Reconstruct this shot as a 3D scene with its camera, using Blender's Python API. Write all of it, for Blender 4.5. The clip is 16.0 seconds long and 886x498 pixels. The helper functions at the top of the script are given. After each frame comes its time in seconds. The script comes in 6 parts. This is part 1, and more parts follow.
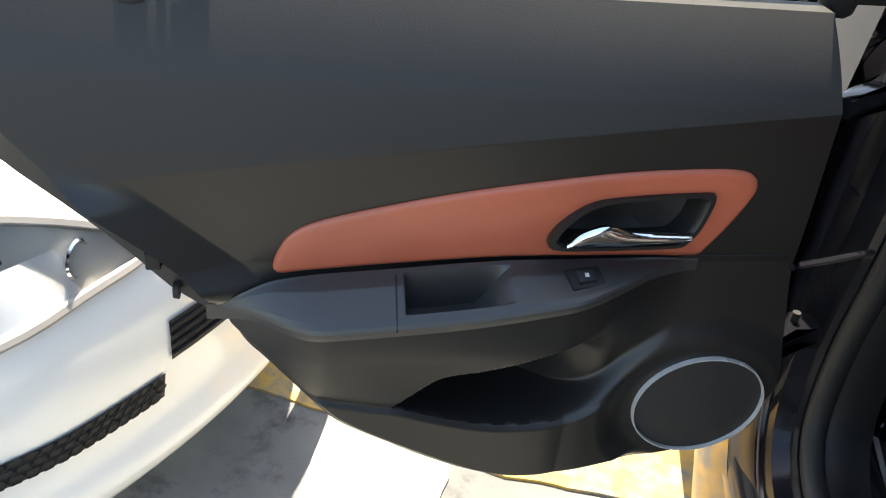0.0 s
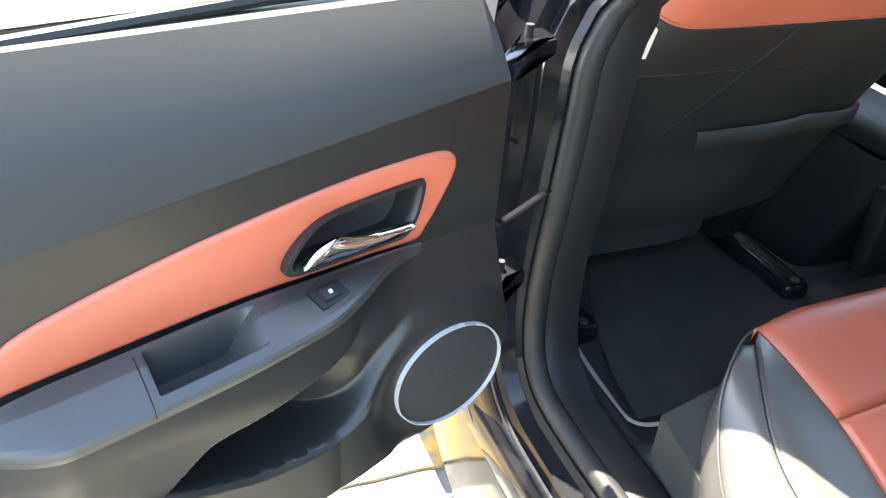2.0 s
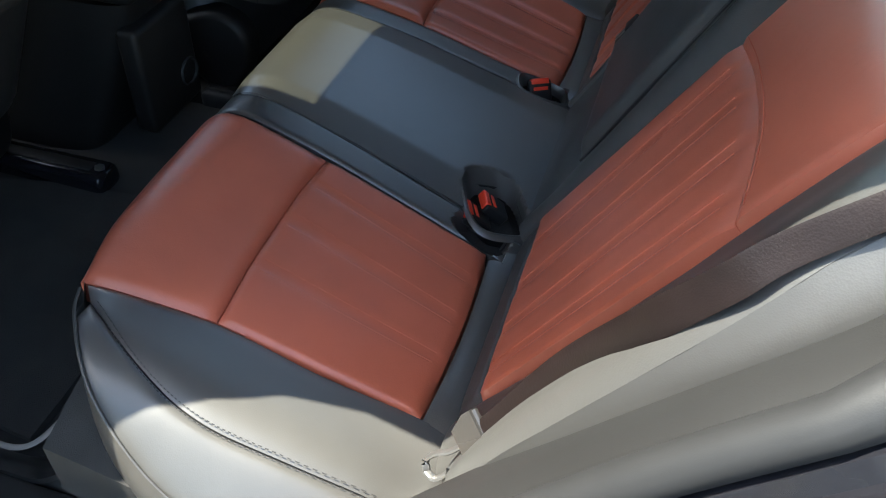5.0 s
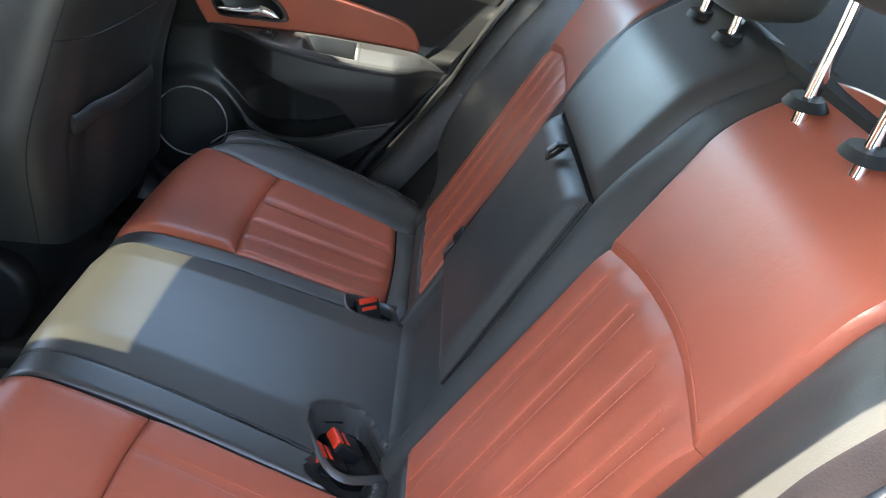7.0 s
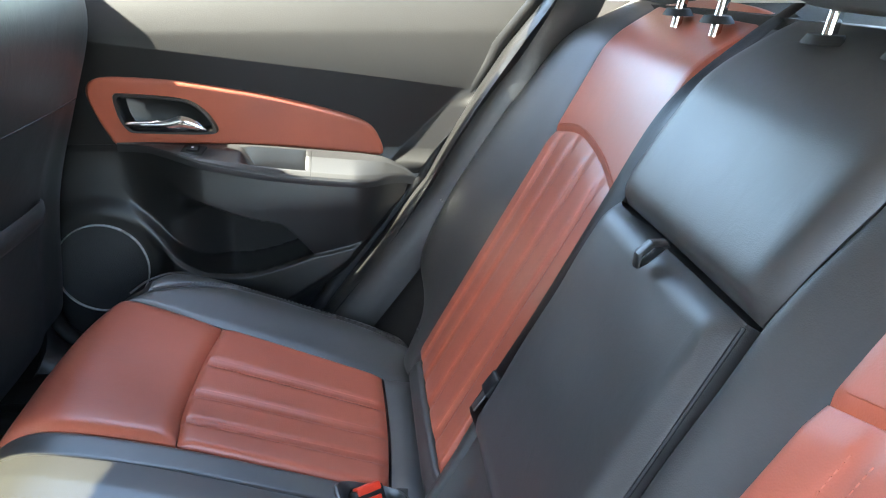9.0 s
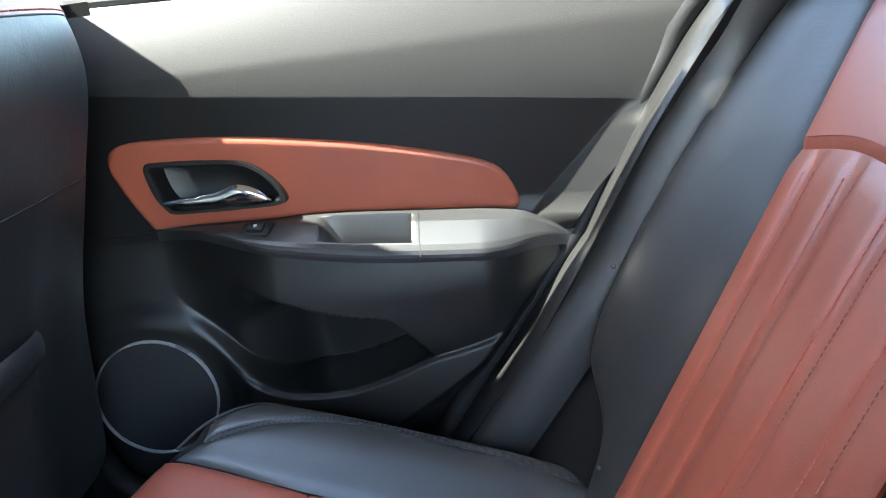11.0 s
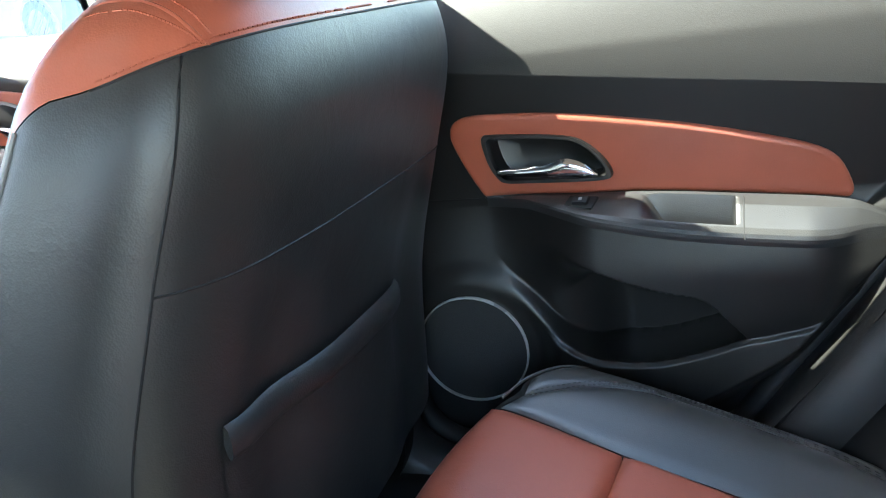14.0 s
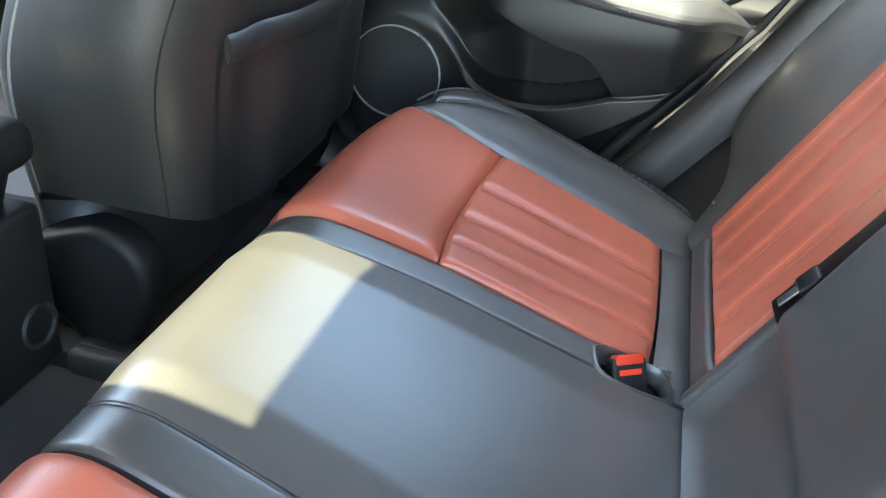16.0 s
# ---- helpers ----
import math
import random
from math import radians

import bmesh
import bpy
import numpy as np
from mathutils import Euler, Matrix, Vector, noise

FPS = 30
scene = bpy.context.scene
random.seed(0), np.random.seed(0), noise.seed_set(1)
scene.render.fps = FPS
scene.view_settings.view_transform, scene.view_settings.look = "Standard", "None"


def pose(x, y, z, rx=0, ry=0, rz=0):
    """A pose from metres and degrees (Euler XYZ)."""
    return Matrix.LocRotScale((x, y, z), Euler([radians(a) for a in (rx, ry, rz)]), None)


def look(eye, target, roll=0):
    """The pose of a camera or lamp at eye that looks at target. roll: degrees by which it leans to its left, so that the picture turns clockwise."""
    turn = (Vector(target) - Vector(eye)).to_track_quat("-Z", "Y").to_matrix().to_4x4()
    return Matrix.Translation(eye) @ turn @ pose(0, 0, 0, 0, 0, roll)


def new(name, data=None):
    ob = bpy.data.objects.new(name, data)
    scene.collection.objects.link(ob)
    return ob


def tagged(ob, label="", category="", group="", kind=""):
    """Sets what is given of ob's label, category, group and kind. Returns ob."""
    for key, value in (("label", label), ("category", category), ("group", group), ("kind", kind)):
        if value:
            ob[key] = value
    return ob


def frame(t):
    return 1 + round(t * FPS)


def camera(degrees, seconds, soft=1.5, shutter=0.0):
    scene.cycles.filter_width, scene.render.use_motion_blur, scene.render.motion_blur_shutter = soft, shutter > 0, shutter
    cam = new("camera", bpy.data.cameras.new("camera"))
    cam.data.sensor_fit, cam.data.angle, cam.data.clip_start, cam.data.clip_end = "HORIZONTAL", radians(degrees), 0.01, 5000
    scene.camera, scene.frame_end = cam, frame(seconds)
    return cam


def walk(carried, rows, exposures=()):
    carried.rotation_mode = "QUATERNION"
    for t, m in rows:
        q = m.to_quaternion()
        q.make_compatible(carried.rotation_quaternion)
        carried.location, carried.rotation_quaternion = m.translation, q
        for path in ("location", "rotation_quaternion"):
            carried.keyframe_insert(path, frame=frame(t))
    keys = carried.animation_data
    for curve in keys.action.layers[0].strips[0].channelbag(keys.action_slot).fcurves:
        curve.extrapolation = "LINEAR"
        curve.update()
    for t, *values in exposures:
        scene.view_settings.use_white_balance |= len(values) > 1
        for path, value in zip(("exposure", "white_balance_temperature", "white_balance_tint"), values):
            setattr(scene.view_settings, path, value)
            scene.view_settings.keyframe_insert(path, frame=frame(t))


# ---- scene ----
# ---------------------------------------------------------------- camera
PATH = [
    (0, -1.237, -0.893, 1.288, 5.67, -33.45, 5.64), (0.5, -1.234, -0.877, 1.295, 2.74, -33.87, 4.97),
    (1, -1.262, -0.863, 1.296, -6.62, -33.42, 4.96), (1.5, -1.315, -0.854, 1.294, -15.30, -32.59, 4.79),
    (2, -1.335, -0.843, 1.299, -23.46, -32.41, 4.39), (2.5, -1.268, -0.789, 1.319, -29.37, -36.93, 1.45),
    (3, -1.174, -0.763, 1.340, -32.04, -41.91, -1.19), (3.5, -1.130, -0.749, 1.346, -37.95, -46.60, -3.17),
    (4, -1.138, -0.753, 1.262, -54.54, -46.38, -2.83), (4.5, -1.112, -0.743, 1.270, -63.54, -46.65, -1.84),
    (5, -1.094, -0.728, 1.282, -73.51, -42.01, 1.41), (7.4, -0.956, -0.586, 1.213, -91.51, -24.98, 2.6),
    (8, -0.845, -0.550, 1.172, -93.02, -21.60, -0.95), (8.5, -0.767, -0.514, 1.139, -96.33, -19.43, 1.0),
    (11, -0.211, -0.518, 1.047, -86.31, -17.25, -7.94), (11.5, -0.178, -0.450, 1.062, -79.90, -17.60, -7.18),
    (12, -0.174, -0.431, 1.102, -71.86, -16.48, -7.81), (12.5, -0.207, -0.433, 1.150, -69.09, -11.75, -6.38),
    (13, -0.250, -0.446, 1.190, -65.69, -7.66, -4.49), (13.5, -0.270, -0.449, 1.135, -66.01, -10.45, -6.61),
    (14, -0.273, -0.439, 1.077, -69.12, -16.85, -8.65), (14.5, -0.303, -0.447, 1.045, -69.59, -21.78, -7.95),
    (15, -0.355, -0.458, 1.027, -67.03, -24.75, -6.35), (15.5, -0.457, -0.472, 1.035, -70.89, -29.06, -0.72),
    (16, -0.567, -0.470, 1.033, -77.59, -29.06, 5.28),
]


def aim(x, y, z, yaw, pitch, roll):
    a, b = radians(yaw), radians(pitch)
    ahead = Vector((-math.sin(a) * math.cos(b), math.cos(a) * math.cos(b), math.sin(b)))
    return look((x, y, z), Vector((x, y, z)) + ahead, roll)


cam = camera(54.93, 16.0, soft=1.1)
EXPOSURES = [(0, 2.13, 7500, 7), (0.5, 2.18, 7500, 7), (1, 2.85, 7700, 7), (1.5, 3.63, 7400, 6), (2.5, 3.75, 7200, 5), (3.5, 3.42, 7000, 4), (4.5, 2.85, 6750, 4), (5, 2.7, 6700, 2), (7.5, 4.12, 7100, 5), (8.5, 4.45, 6900, 5), (11, 4.4, 6300, 5), (11.5, 5.28, 6250, 4), (12, 5.72, 6350, 4), (12.5, 5.72, 6400, 4), (13, 4.7, 6500, 5), (13.5, 3.5, 6550, 4), (14, 4.3, 6450, 1), (14.5, 4.95, 6450, -3), (15.5, 5.05, 7150, 1), (16, 5.0, 7250, 2)]
walk(cam, [(row[0], aim(*row[1:])) for row in PATH], EXPOSURES)

# ---------------------------------------------------------------- light
SUN = Vector((-0.11, 0.44, 1.0)).normalized()
world = bpy.data.worlds.new("sky")
scene.world = world
world.use_nodes = True
wn = world.node_tree.nodes
sky = wn.new("ShaderNodeTexSky")
sky.sky_type = "NISHITA"
sky.sun_disc = False
sky.dust_density = 1.3
sky.sun_elevation = math.asin(SUN.z)
sky.sun_rotation = math.atan2(SUN.x, SUN.y)
wn["Background"].inputs["Strength"].default_value = 0.15
world.node_tree.links.new(sky.outputs[0], wn["Background"].inputs["Color"])
sun_data = bpy.data.lights.new("sun", "SUN")
sun_data.energy = 5.0
sun_data.angle = radians(0.5)
sun_data.color = (1.0, 0.95, 0.88)
sun = new("sun", sun_data)
sun.matrix_world = look(SUN * 20, (0, 0, 0))


# ---------------------------------------------------------------- materials
def material(name, color, rough=0.5, metal=0.0, vary=0.15, scale=6.0, bump=0.1, grain=400.0, coat=0.0, dirt=None, sheen=0.0, detail_rough=0.08, coat_rough=0.05, spec=0.5, wrinkle=0.0):
    """A surface with large soft variation, fine grain and relief."""
    m = bpy.data.materials.new(name)
    m.use_nodes = True
    nt = m.node_tree
    n, l = nt.nodes, nt.links
    bs = n["Principled BSDF"]
    tc = n.new("ShaderNodeTexCoord")
    big = n.new("ShaderNodeTexNoise")
    big.inputs["Scale"].default_value = scale
    big.inputs["Detail"].default_value = 5
    l.new(tc.outputs["Object"], big.inputs["Vector"])
    ramp = n.new("ShaderNodeValToRGB")
    dark = [c * (1 - vary) for c in color]
    light = [min(1, c * (1 + vary)) for c in color]
    ramp.color_ramp.elements[0].position, ramp.color_ramp.elements[1].position = 0.3, 0.7
    ramp.color_ramp.elements[0].color = (*dark, 1)
    ramp.color_ramp.elements[1].color = (*light, 1)
    l.new(big.outputs["Fac"], ramp.inputs[0])
    col = ramp.outputs[0]
    if dirt:
        d = n.new("ShaderNodeTexNoise")
        d.inputs["Scale"].default_value = dirt[1]
        d.inputs["Detail"].default_value = 8
        d.inputs["Roughness"].default_value = 0.7
        l.new(tc.outputs["Object"], d.inputs["Vector"])
        r2 = n.new("ShaderNodeValToRGB")
        r2.color_ramp.elements[0].position, r2.color_ramp.elements[1].position = dirt[2], dirt[3]
        l.new(d.outputs["Fac"], r2.inputs[0])
        mix = n.new("ShaderNodeMix")
        mix.data_type = "RGBA"
        l.new(r2.outputs[0], mix.inputs[0])
        l.new(col, mix.inputs[6])
        mix.inputs[7].default_value = (*dirt[0], 1)
        col = mix.outputs[2]
    l.new(col, bs.inputs["Base Color"])
    bs.inputs["Metallic"].default_value = metal
    bs.inputs["Coat Weight"].default_value = coat
    bs.inputs["Specular IOR Level"].default_value = spec
    bs.inputs["Coat Roughness"].default_value = coat_rough
    bs.inputs["Sheen Weight"].default_value = sheen
    mr = n.new("ShaderNodeMapRange")
    mr.inputs[3].default_value, mr.inputs[4].default_value = max(0.02, rough - detail_rough), min(1, rough + detail_rough)
    l.new(big.outputs["Fac"], mr.inputs[0])
    l.new(mr.outputs[0], bs.inputs["Roughness"])
    if bump:
        vo = n.new("ShaderNodeTexVoronoi")
        vo.inputs["Scale"].default_value = grain
        l.new(tc.outputs["Object"], vo.inputs["Vector"])
        fine = n.new("ShaderNodeTexNoise")
        fine.inputs["Scale"].default_value = grain * 0.4
        l.new(tc.outputs["Object"], fine.inputs["Vector"])
        add = n.new("ShaderNodeMath")
        add.operation = "ADD"
        l.new(vo.outputs["Distance"], add.inputs[0])
        l.new(fine.outputs["Fac"], add.inputs[1])
        if wrinkle:
            wr = n.new("ShaderNodeTexNoise")
            wr.inputs["Scale"].default_value = 22
            wr.inputs["Detail"].default_value = 3
            wr.inputs["Distortion"].default_value = 1.2
            l.new(tc.outputs["Object"], wr.inputs["Vector"])
            fold = n.new("ShaderNodeMath")
            fold.operation = "MULTIPLY_ADD"
            fold.inputs[1].default_value = wrinkle
            l.new(wr.outputs["Fac"], fold.inputs[0])
            l.new(add.outputs[0], fold.inputs[2])
            add = fold
        bp = n.new("ShaderNodeBump")
        bp.inputs["Strength"].default_value = bump
        bp.inputs["Distance"].default_value = 0.002
        l.new(add.outputs[0], bp.inputs["Height"])
        l.new(bp.outputs[0], bs.inputs["Normal"])
    return m


LEATHER = material("black_leather", (0.041, 0.0395, 0.0375), 0.44, vary=0.2, scale=4, bump=0.07, grain=700, coat=0.20, coat_rough=0.48, detail_rough=0.11, wrinkle=5.5)
# Copy of LEATHER, lightened and glossed to paint in window sheen on the cushion.
SEAT_LEATHER = material("window_sheen_black_leather", (0.054, 0.052, 0.0495), 0.38, vary=0.2, scale=4, bump=0.06, grain=700, coat=0.62, coat_rough=0.33, detail_rough=0.13, wrinkle=5.5)
LEATHER_BACK = material("black_vinyl", (0.0185, 0.0175, 0.0166), 0.42, vary=0.2, scale=5, bump=0.11, grain=600, coat=0.38, coat_rough=0.45, wrinkle=5.5)
ORANGE = material("tan_leather", (0.42, 0.105, 0.058), 0.38, vary=0.14, scale=5, bump=0.072, grain=600, coat=0.18, coat_rough=0.34, detail_rough=0.10, wrinkle=5.5)
THREAD = material("thread", (0.022, 0.022, 0.023), 0.7, bump=0)
PIPING = material("grey_piping", (0.16, 0.16, 0.16), 0.5, vary=0.1, bump=0.05, grain=500)
THREAD_TAN = material("tan_thread", (0.45, 0.122, 0.070), 0.7, bump=0)
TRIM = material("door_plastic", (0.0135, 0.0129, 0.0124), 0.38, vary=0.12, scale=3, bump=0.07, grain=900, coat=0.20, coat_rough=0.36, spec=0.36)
# Lighter copy of TRIM: skylight on the upper door painted into its base.
TRIM_SKYLIT = material("skylit_door_plastic", (0.027, 0.0262, 0.0254), 0.56, vary=0.10, scale=3, bump=0.08, grain=900, spec=0.30)
SCUFF = material("scuff_plastic", (0.013, 0.0128, 0.0128), 0.46, vary=0.14, scale=4, bump=0.08, grain=900, coat=0.04, coat_rough=0.4, spec=0.28)
# Lighter copy of the scuff plastic, lifted for sun on the right pillar.
PILLAR_TRIM = material("sunlit_pillar_plastic", (0.021, 0.0203, 0.0196), 0.40, vary=0.14, scale=4, bump=0.06, grain=900, coat=0.25, coat_rough=0.38)
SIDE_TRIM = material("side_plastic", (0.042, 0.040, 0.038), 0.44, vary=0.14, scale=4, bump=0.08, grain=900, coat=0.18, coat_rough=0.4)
TRIM_DARK = material("dark_plastic", (0.0085, 0.0085, 0.0088), 0.47, vary=0.15, bump=0.06, grain=900, spec=0.24)
ARM_TOP = material("armrest_plastic", (0.024, 0.0240, 0.0245), 0.38, vary=0.12, bump=0.12, grain=900, coat=0.3, coat_rough=0.32)
GRILLE = material("speaker_cloth", (0.014, 0.014, 0.0145), 0.72, bump=0.3, grain=700)
SILVER = material("satin_silver", (0.55, 0.55, 0.55), 0.3, metal=0.35, vary=0.05, bump=0)
STEEL = material("satin_steel", (0.20, 0.195, 0.19), 0.32, metal=0.8, vary=0.1, bump=0)
CHROME = material("chrome", (0.8, 0.8, 0.8), 0.08, metal=1.0, vary=0.05, bump=0, detail_rough=0.03)
PAINT = material("black_paint", (0.008, 0.008, 0.010), 0.12, vary=0.2, scale=9, bump=0, dirt=((0.014, 0.014, 0.013), 14, 0.60, 0.95), spec=0.30)
RUBBER = material("rubber", (0.015, 0.015, 0.0155), 0.55, vary=0.2, bump=0.04, grain=900, spec=0.28)
CARPET = material("carpet", (0.020, 0.019, 0.018), 0.95, vary=0.2, scale=30, bump=0.35, grain=1400)
MAT = material("mat_felt", (0.027, 0.025, 0.023), 0.95, vary=0.25, scale=20, bump=0.7, grain=800)
BEIGE = material("headliner", (0.62, 0.54, 0.45), 0.9, vary=0.06, bump=0.2, grain=800)
CONCRETE = material("concrete", (0.125, 0.125, 0.12), 0.85, vary=0.28, scale=4.5, bump=0.35, grain=120, dirt=((0.022, 0.022, 0.022), 5.0, 0.53, 0.70))
YELLOW = material("yellow_paint", (0.42, 0.25, 0.055), 0.7, vary=0.25, scale=14, bump=0.25, grain=120, dirt=((0.15, 0.15, 0.14), 9, 0.44, 0.58))
WHITE_MARK = material("white_marking", (0.36, 0.345, 0.29), 0.7, vary=0.12, scale=9, bump=0.25, grain=120, dirt=((0.18, 0.17, 0.155), 9, 0.56, 0.76))
WHITE_PAINT = material("white_car_paint_and_sun_glare", (0.80, 0.80, 0.79), 0.2, vary=0.03, scale=3, bump=0, coat=0.6)
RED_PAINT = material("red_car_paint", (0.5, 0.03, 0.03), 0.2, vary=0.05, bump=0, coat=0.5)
RED = material("red_plastic", (0.75, 0.05, 0.02), 0.35, vary=0.05, bump=0)
WEBBING = material("belt_webbing", (0.0075, 0.0046, 0.0043), 0.40, vary=0.2, scale=30, bump=0.10, grain=700, spec=0.18)
EDGE_PAINT = material("primer_edge", (0.030, 0.029, 0.028), 0.38, vary=0.2, scale=8, bump=0.05, grain=200, dirt=((0.085, 0.08, 0.07), 20, 0.55, 0.80))
WOOD_EDGE = material("copper_film", (0.085, 0.050, 0.032), 0.45, vary=0.3, bump=0)
PALE = material("pale_bits_and_sun_strip", (0.34, 0.31, 0.27), 0.6, vary=0.1, bump=0.1)


def glass_material(name, tint, gloss=0.9):
    """Thin clear glass: light goes straight through, and it mirrors more at a flat angle."""
    m = bpy.data.materials.new(name)
    m.use_nodes = True
    n, l = m.node_tree.nodes, m.node_tree.links
    n.remove(n["Principled BSDF"])
    clear = n.new("ShaderNodeBsdfTransparent")
    clear.inputs["Color"].default_value = (*tint, 1)
    shine = n.new("ShaderNodeBsdfGlossy")
    shine.inputs["Roughness"].default_value = 0.01
    fres = n.new("ShaderNodeFresnel")
    fres.inputs["IOR"].default_value = 1.45
    mul = n.new("ShaderNodeMath")
    mul.operation = "MULTIPLY"
    mul.inputs[1].default_value = gloss
    l.new(fres.outputs[0], mul.inputs[0])
    mix = n.new("ShaderNodeMixShader")
    l.new(mul.outputs[0], mix.inputs[0])
    l.new(clear.outputs[0], mix.inputs[1])
    l.new(shine.outputs[0], mix.inputs[2])
    l.new(mix.outputs[0], n["Material Output"].inputs["Surface"])
    return m


GLASS = glass_material("window_glass", (0.93, 0.96, 0.94))
PRIVACY = glass_material("tinted_side_glass", (0.76, 0.79, 0.77), 0.4)
# Tint set to dim the sun patch that falls on the bench.
SUNROOF = glass_material("tinted_glass", (0.245, 0.252, 0.205))
LENS = glass_material("headlamp_lens", (0.97, 0.97, 0.97))
MIRROR = material("mirror", (0.85, 0.86, 0.88), 0.02, metal=1, vary=0.0, bump=0, detail_rough=0.0)

# ---------------------------------------------------------------- mesh helpers
BASE = {}


def thing(name, label, category, at=(0, 0, 0), group="", kind=""):
    """An empty at the base of a thing, which carries its parts."""
    ob = new(name)
    ob.empty_display_size = 0.05
    ob.location = at
    BASE[ob] = Vector(at)
    return tagged(ob, label, category, group, kind)


def part(name, bm, mat, parent, label="", smooth=True):
    """Links a bmesh, drawn in world places, as one mesh object under a thing or part."""
    bmesh.ops.recalc_face_normals(bm, faces=bm.faces)
    off = BASE.get(parent, Vector())
    bmesh.ops.translate(bm, verts=bm.verts, vec=-off)
    me = bpy.data.meshes.new(name)
    bm.to_mesh(me)
    bm.free()
    if smooth:
        me.polygons.foreach_set("use_smooth", [True] * len(me.polygons))
        me.set_sharp_from_angle(angle=radians(38))
    me.materials.append(mat)
    ob = new(name, me)
    ob.parent = parent
    BASE[ob] = off
    return tagged(ob, label) if label else ob


def alone(name, bm, mat, label, category, at=None, kind="", group="", smooth=True):
    """A thing that is one mesh; its origin is put at the given place."""
    at = Vector(at or (0, 0, 0))
    bmesh.ops.recalc_face_normals(bm, faces=bm.faces)
    bmesh.ops.translate(bm, verts=bm.verts, vec=-at)
    me = bpy.data.meshes.new(name)
    bm.to_mesh(me)
    bm.free()
    if smooth:
        me.polygons.foreach_set("use_smooth", [True] * len(me.polygons))
        me.set_sharp_from_angle(angle=radians(38))
    me.materials.append(mat)
    ob = new(name, me)
    ob.location = at
    BASE[ob] = at
    return tagged(ob, label, category, group, kind)


def spline(pts, n, closed=False):
    """n points along a Catmull-Rom curve through pts, even in parameter."""
    pts = [Vector(p) for p in pts]
    k = len(pts)
    out = []
    spans = k if closed else k - 1
    for i in range(n):
        s = i * spans / (n if closed else n - 1)
        j = min(int(s), spans - 1)
        f = s - j
        if closed:
            a, b, c, d = (pts[(j + q) % k] for q in (-1, 0, 1, 2))
        else:
            b, c = pts[j], pts[j + 1]
            a = pts[j - 1] if j > 0 else b * 2 - c
            d = pts[j + 2] if j + 2 < k else c * 2 - b
        out.append(0.5 * ((2 * b) + (c - a) * f + (2 * a - 5 * b + 4 * c - d) * f * f + (3 * b - a - 3 * c + d) * f ** 3))
    return out


def curve1(xs, ys):
    """A smooth function through the given knots."""
    xs, ys = list(xs), list(ys)

    def f(x):
        if x <= xs[0]:
            return ys[0]
        if x >= xs[-1]:
            return ys[-1]
        i = max(j for j in range(len(xs)) if xs[j] <= x)
        i = min(i, len(xs) - 2)
        t = (x - xs[i]) / (xs[i + 1] - xs[i])

        def slope(j):
            if j == 0 or j == len(xs) - 1:
                return 0 if len(xs) < 3 else (ys[min(j + 1, len(xs) - 1)] - ys[max(j - 1, 0)]) / (xs[min(j + 1, len(xs) - 1)] - xs[max(j - 1, 0)])
            return (ys[j + 1] - ys[j - 1]) / (xs[j + 1] - xs[j - 1])
        h = xs[i + 1] - xs[i]
        a, b = slope(i) * h, slope(i + 1) * h
        return ys[i] * (2 * t ** 3 - 3 * t ** 2 + 1) + a * (t ** 3 - 2 * t ** 2 + t) + ys[i + 1] * (-2 * t ** 3 + 3 * t ** 2) + b * (t ** 3 - t ** 2)
    return f


def smoothstep(a, b, x):
    t = max(0.0, min(1.0, (x - a) / (b - a)))
    return t * t * (3 - 2 * t)


def sheet(fn, nu, nv, thick=None, bm=None):
    """A grid of fn(s, t), s and t from 0 to 1; thick: a vector or function by which a skirt and a back are set off."""
    bm = bm or bmesh.new()
    g = [[bm.verts.new(fn(i / nu, j / nv)) for j in range(nv + 1)] for i in range(nu + 1)]
    for i in range(nu):
        for j in range(nv):
            bm.faces.new((g[i][j], g[i + 1][j], g[i + 1][j + 1], g[i][j + 1]))
    if thick is not None:
        thick = Vector(thick)
        rim = [g[i][0] for i in range(nu + 1)] + [g[nu][j] for j in range(1, nv + 1)] + [g[i][nv] for i in range(nu - 1, -1, -1)] + [g[0][j] for j in range(nv - 1, 0, -1)]
        low = [bm.verts.new(v.co + thick) for v in rim]
        for i in range(len(rim)):
            k = (i + 1) % len(rim)
            bm.faces.new((rim[i], rim[k], low[k], low[i]))
    return bm


def tube(pts, radius, seg=8, bm=None, closed=False, flat=1.0, up=None):
    """A round or flattened rod along points."""
    bm = bm or bmesh.new()
    pts = [Vector(p) for p in pts]
    rings = []
    n = len(pts)
    ref = Vector(up) if up else None
    for i, p in enumerate(pts):
        if closed:
            d = pts[(i + 1) % n] - pts[i - 1]
        else:
            d = pts[min(i + 1, n - 1)] - pts[max(i - 1, 0)]
        d.normalize()
        a = ref if ref else (Vector((0, 0, 1)) if abs(d.z) < 0.9 else Vector((1, 0, 0)))
        e1 = d.cross(a).normalized()
        e2 = e1.cross(d).normalized()
        r = radius(i / max(1, n - 1)) if callable(radius) else radius
        rings.append([bm.verts.new(p + (e1 * math.cos(k * 2 * math.pi / seg) + e2 * flat * math.sin(k * 2 * math.pi / seg)) * r) for k in range(seg)])
    for i in range(n if closed else n - 1):
        a, b = rings[i], rings[(i + 1) % n]
        for k in range(seg):
            bm.faces.new((a[k], a[(k + 1) % seg], b[(k + 1) % seg], b[k]))
    if not closed:
        bm.faces.new(rings[0][::-1])
        bm.faces.new(rings[-1])
    return bm


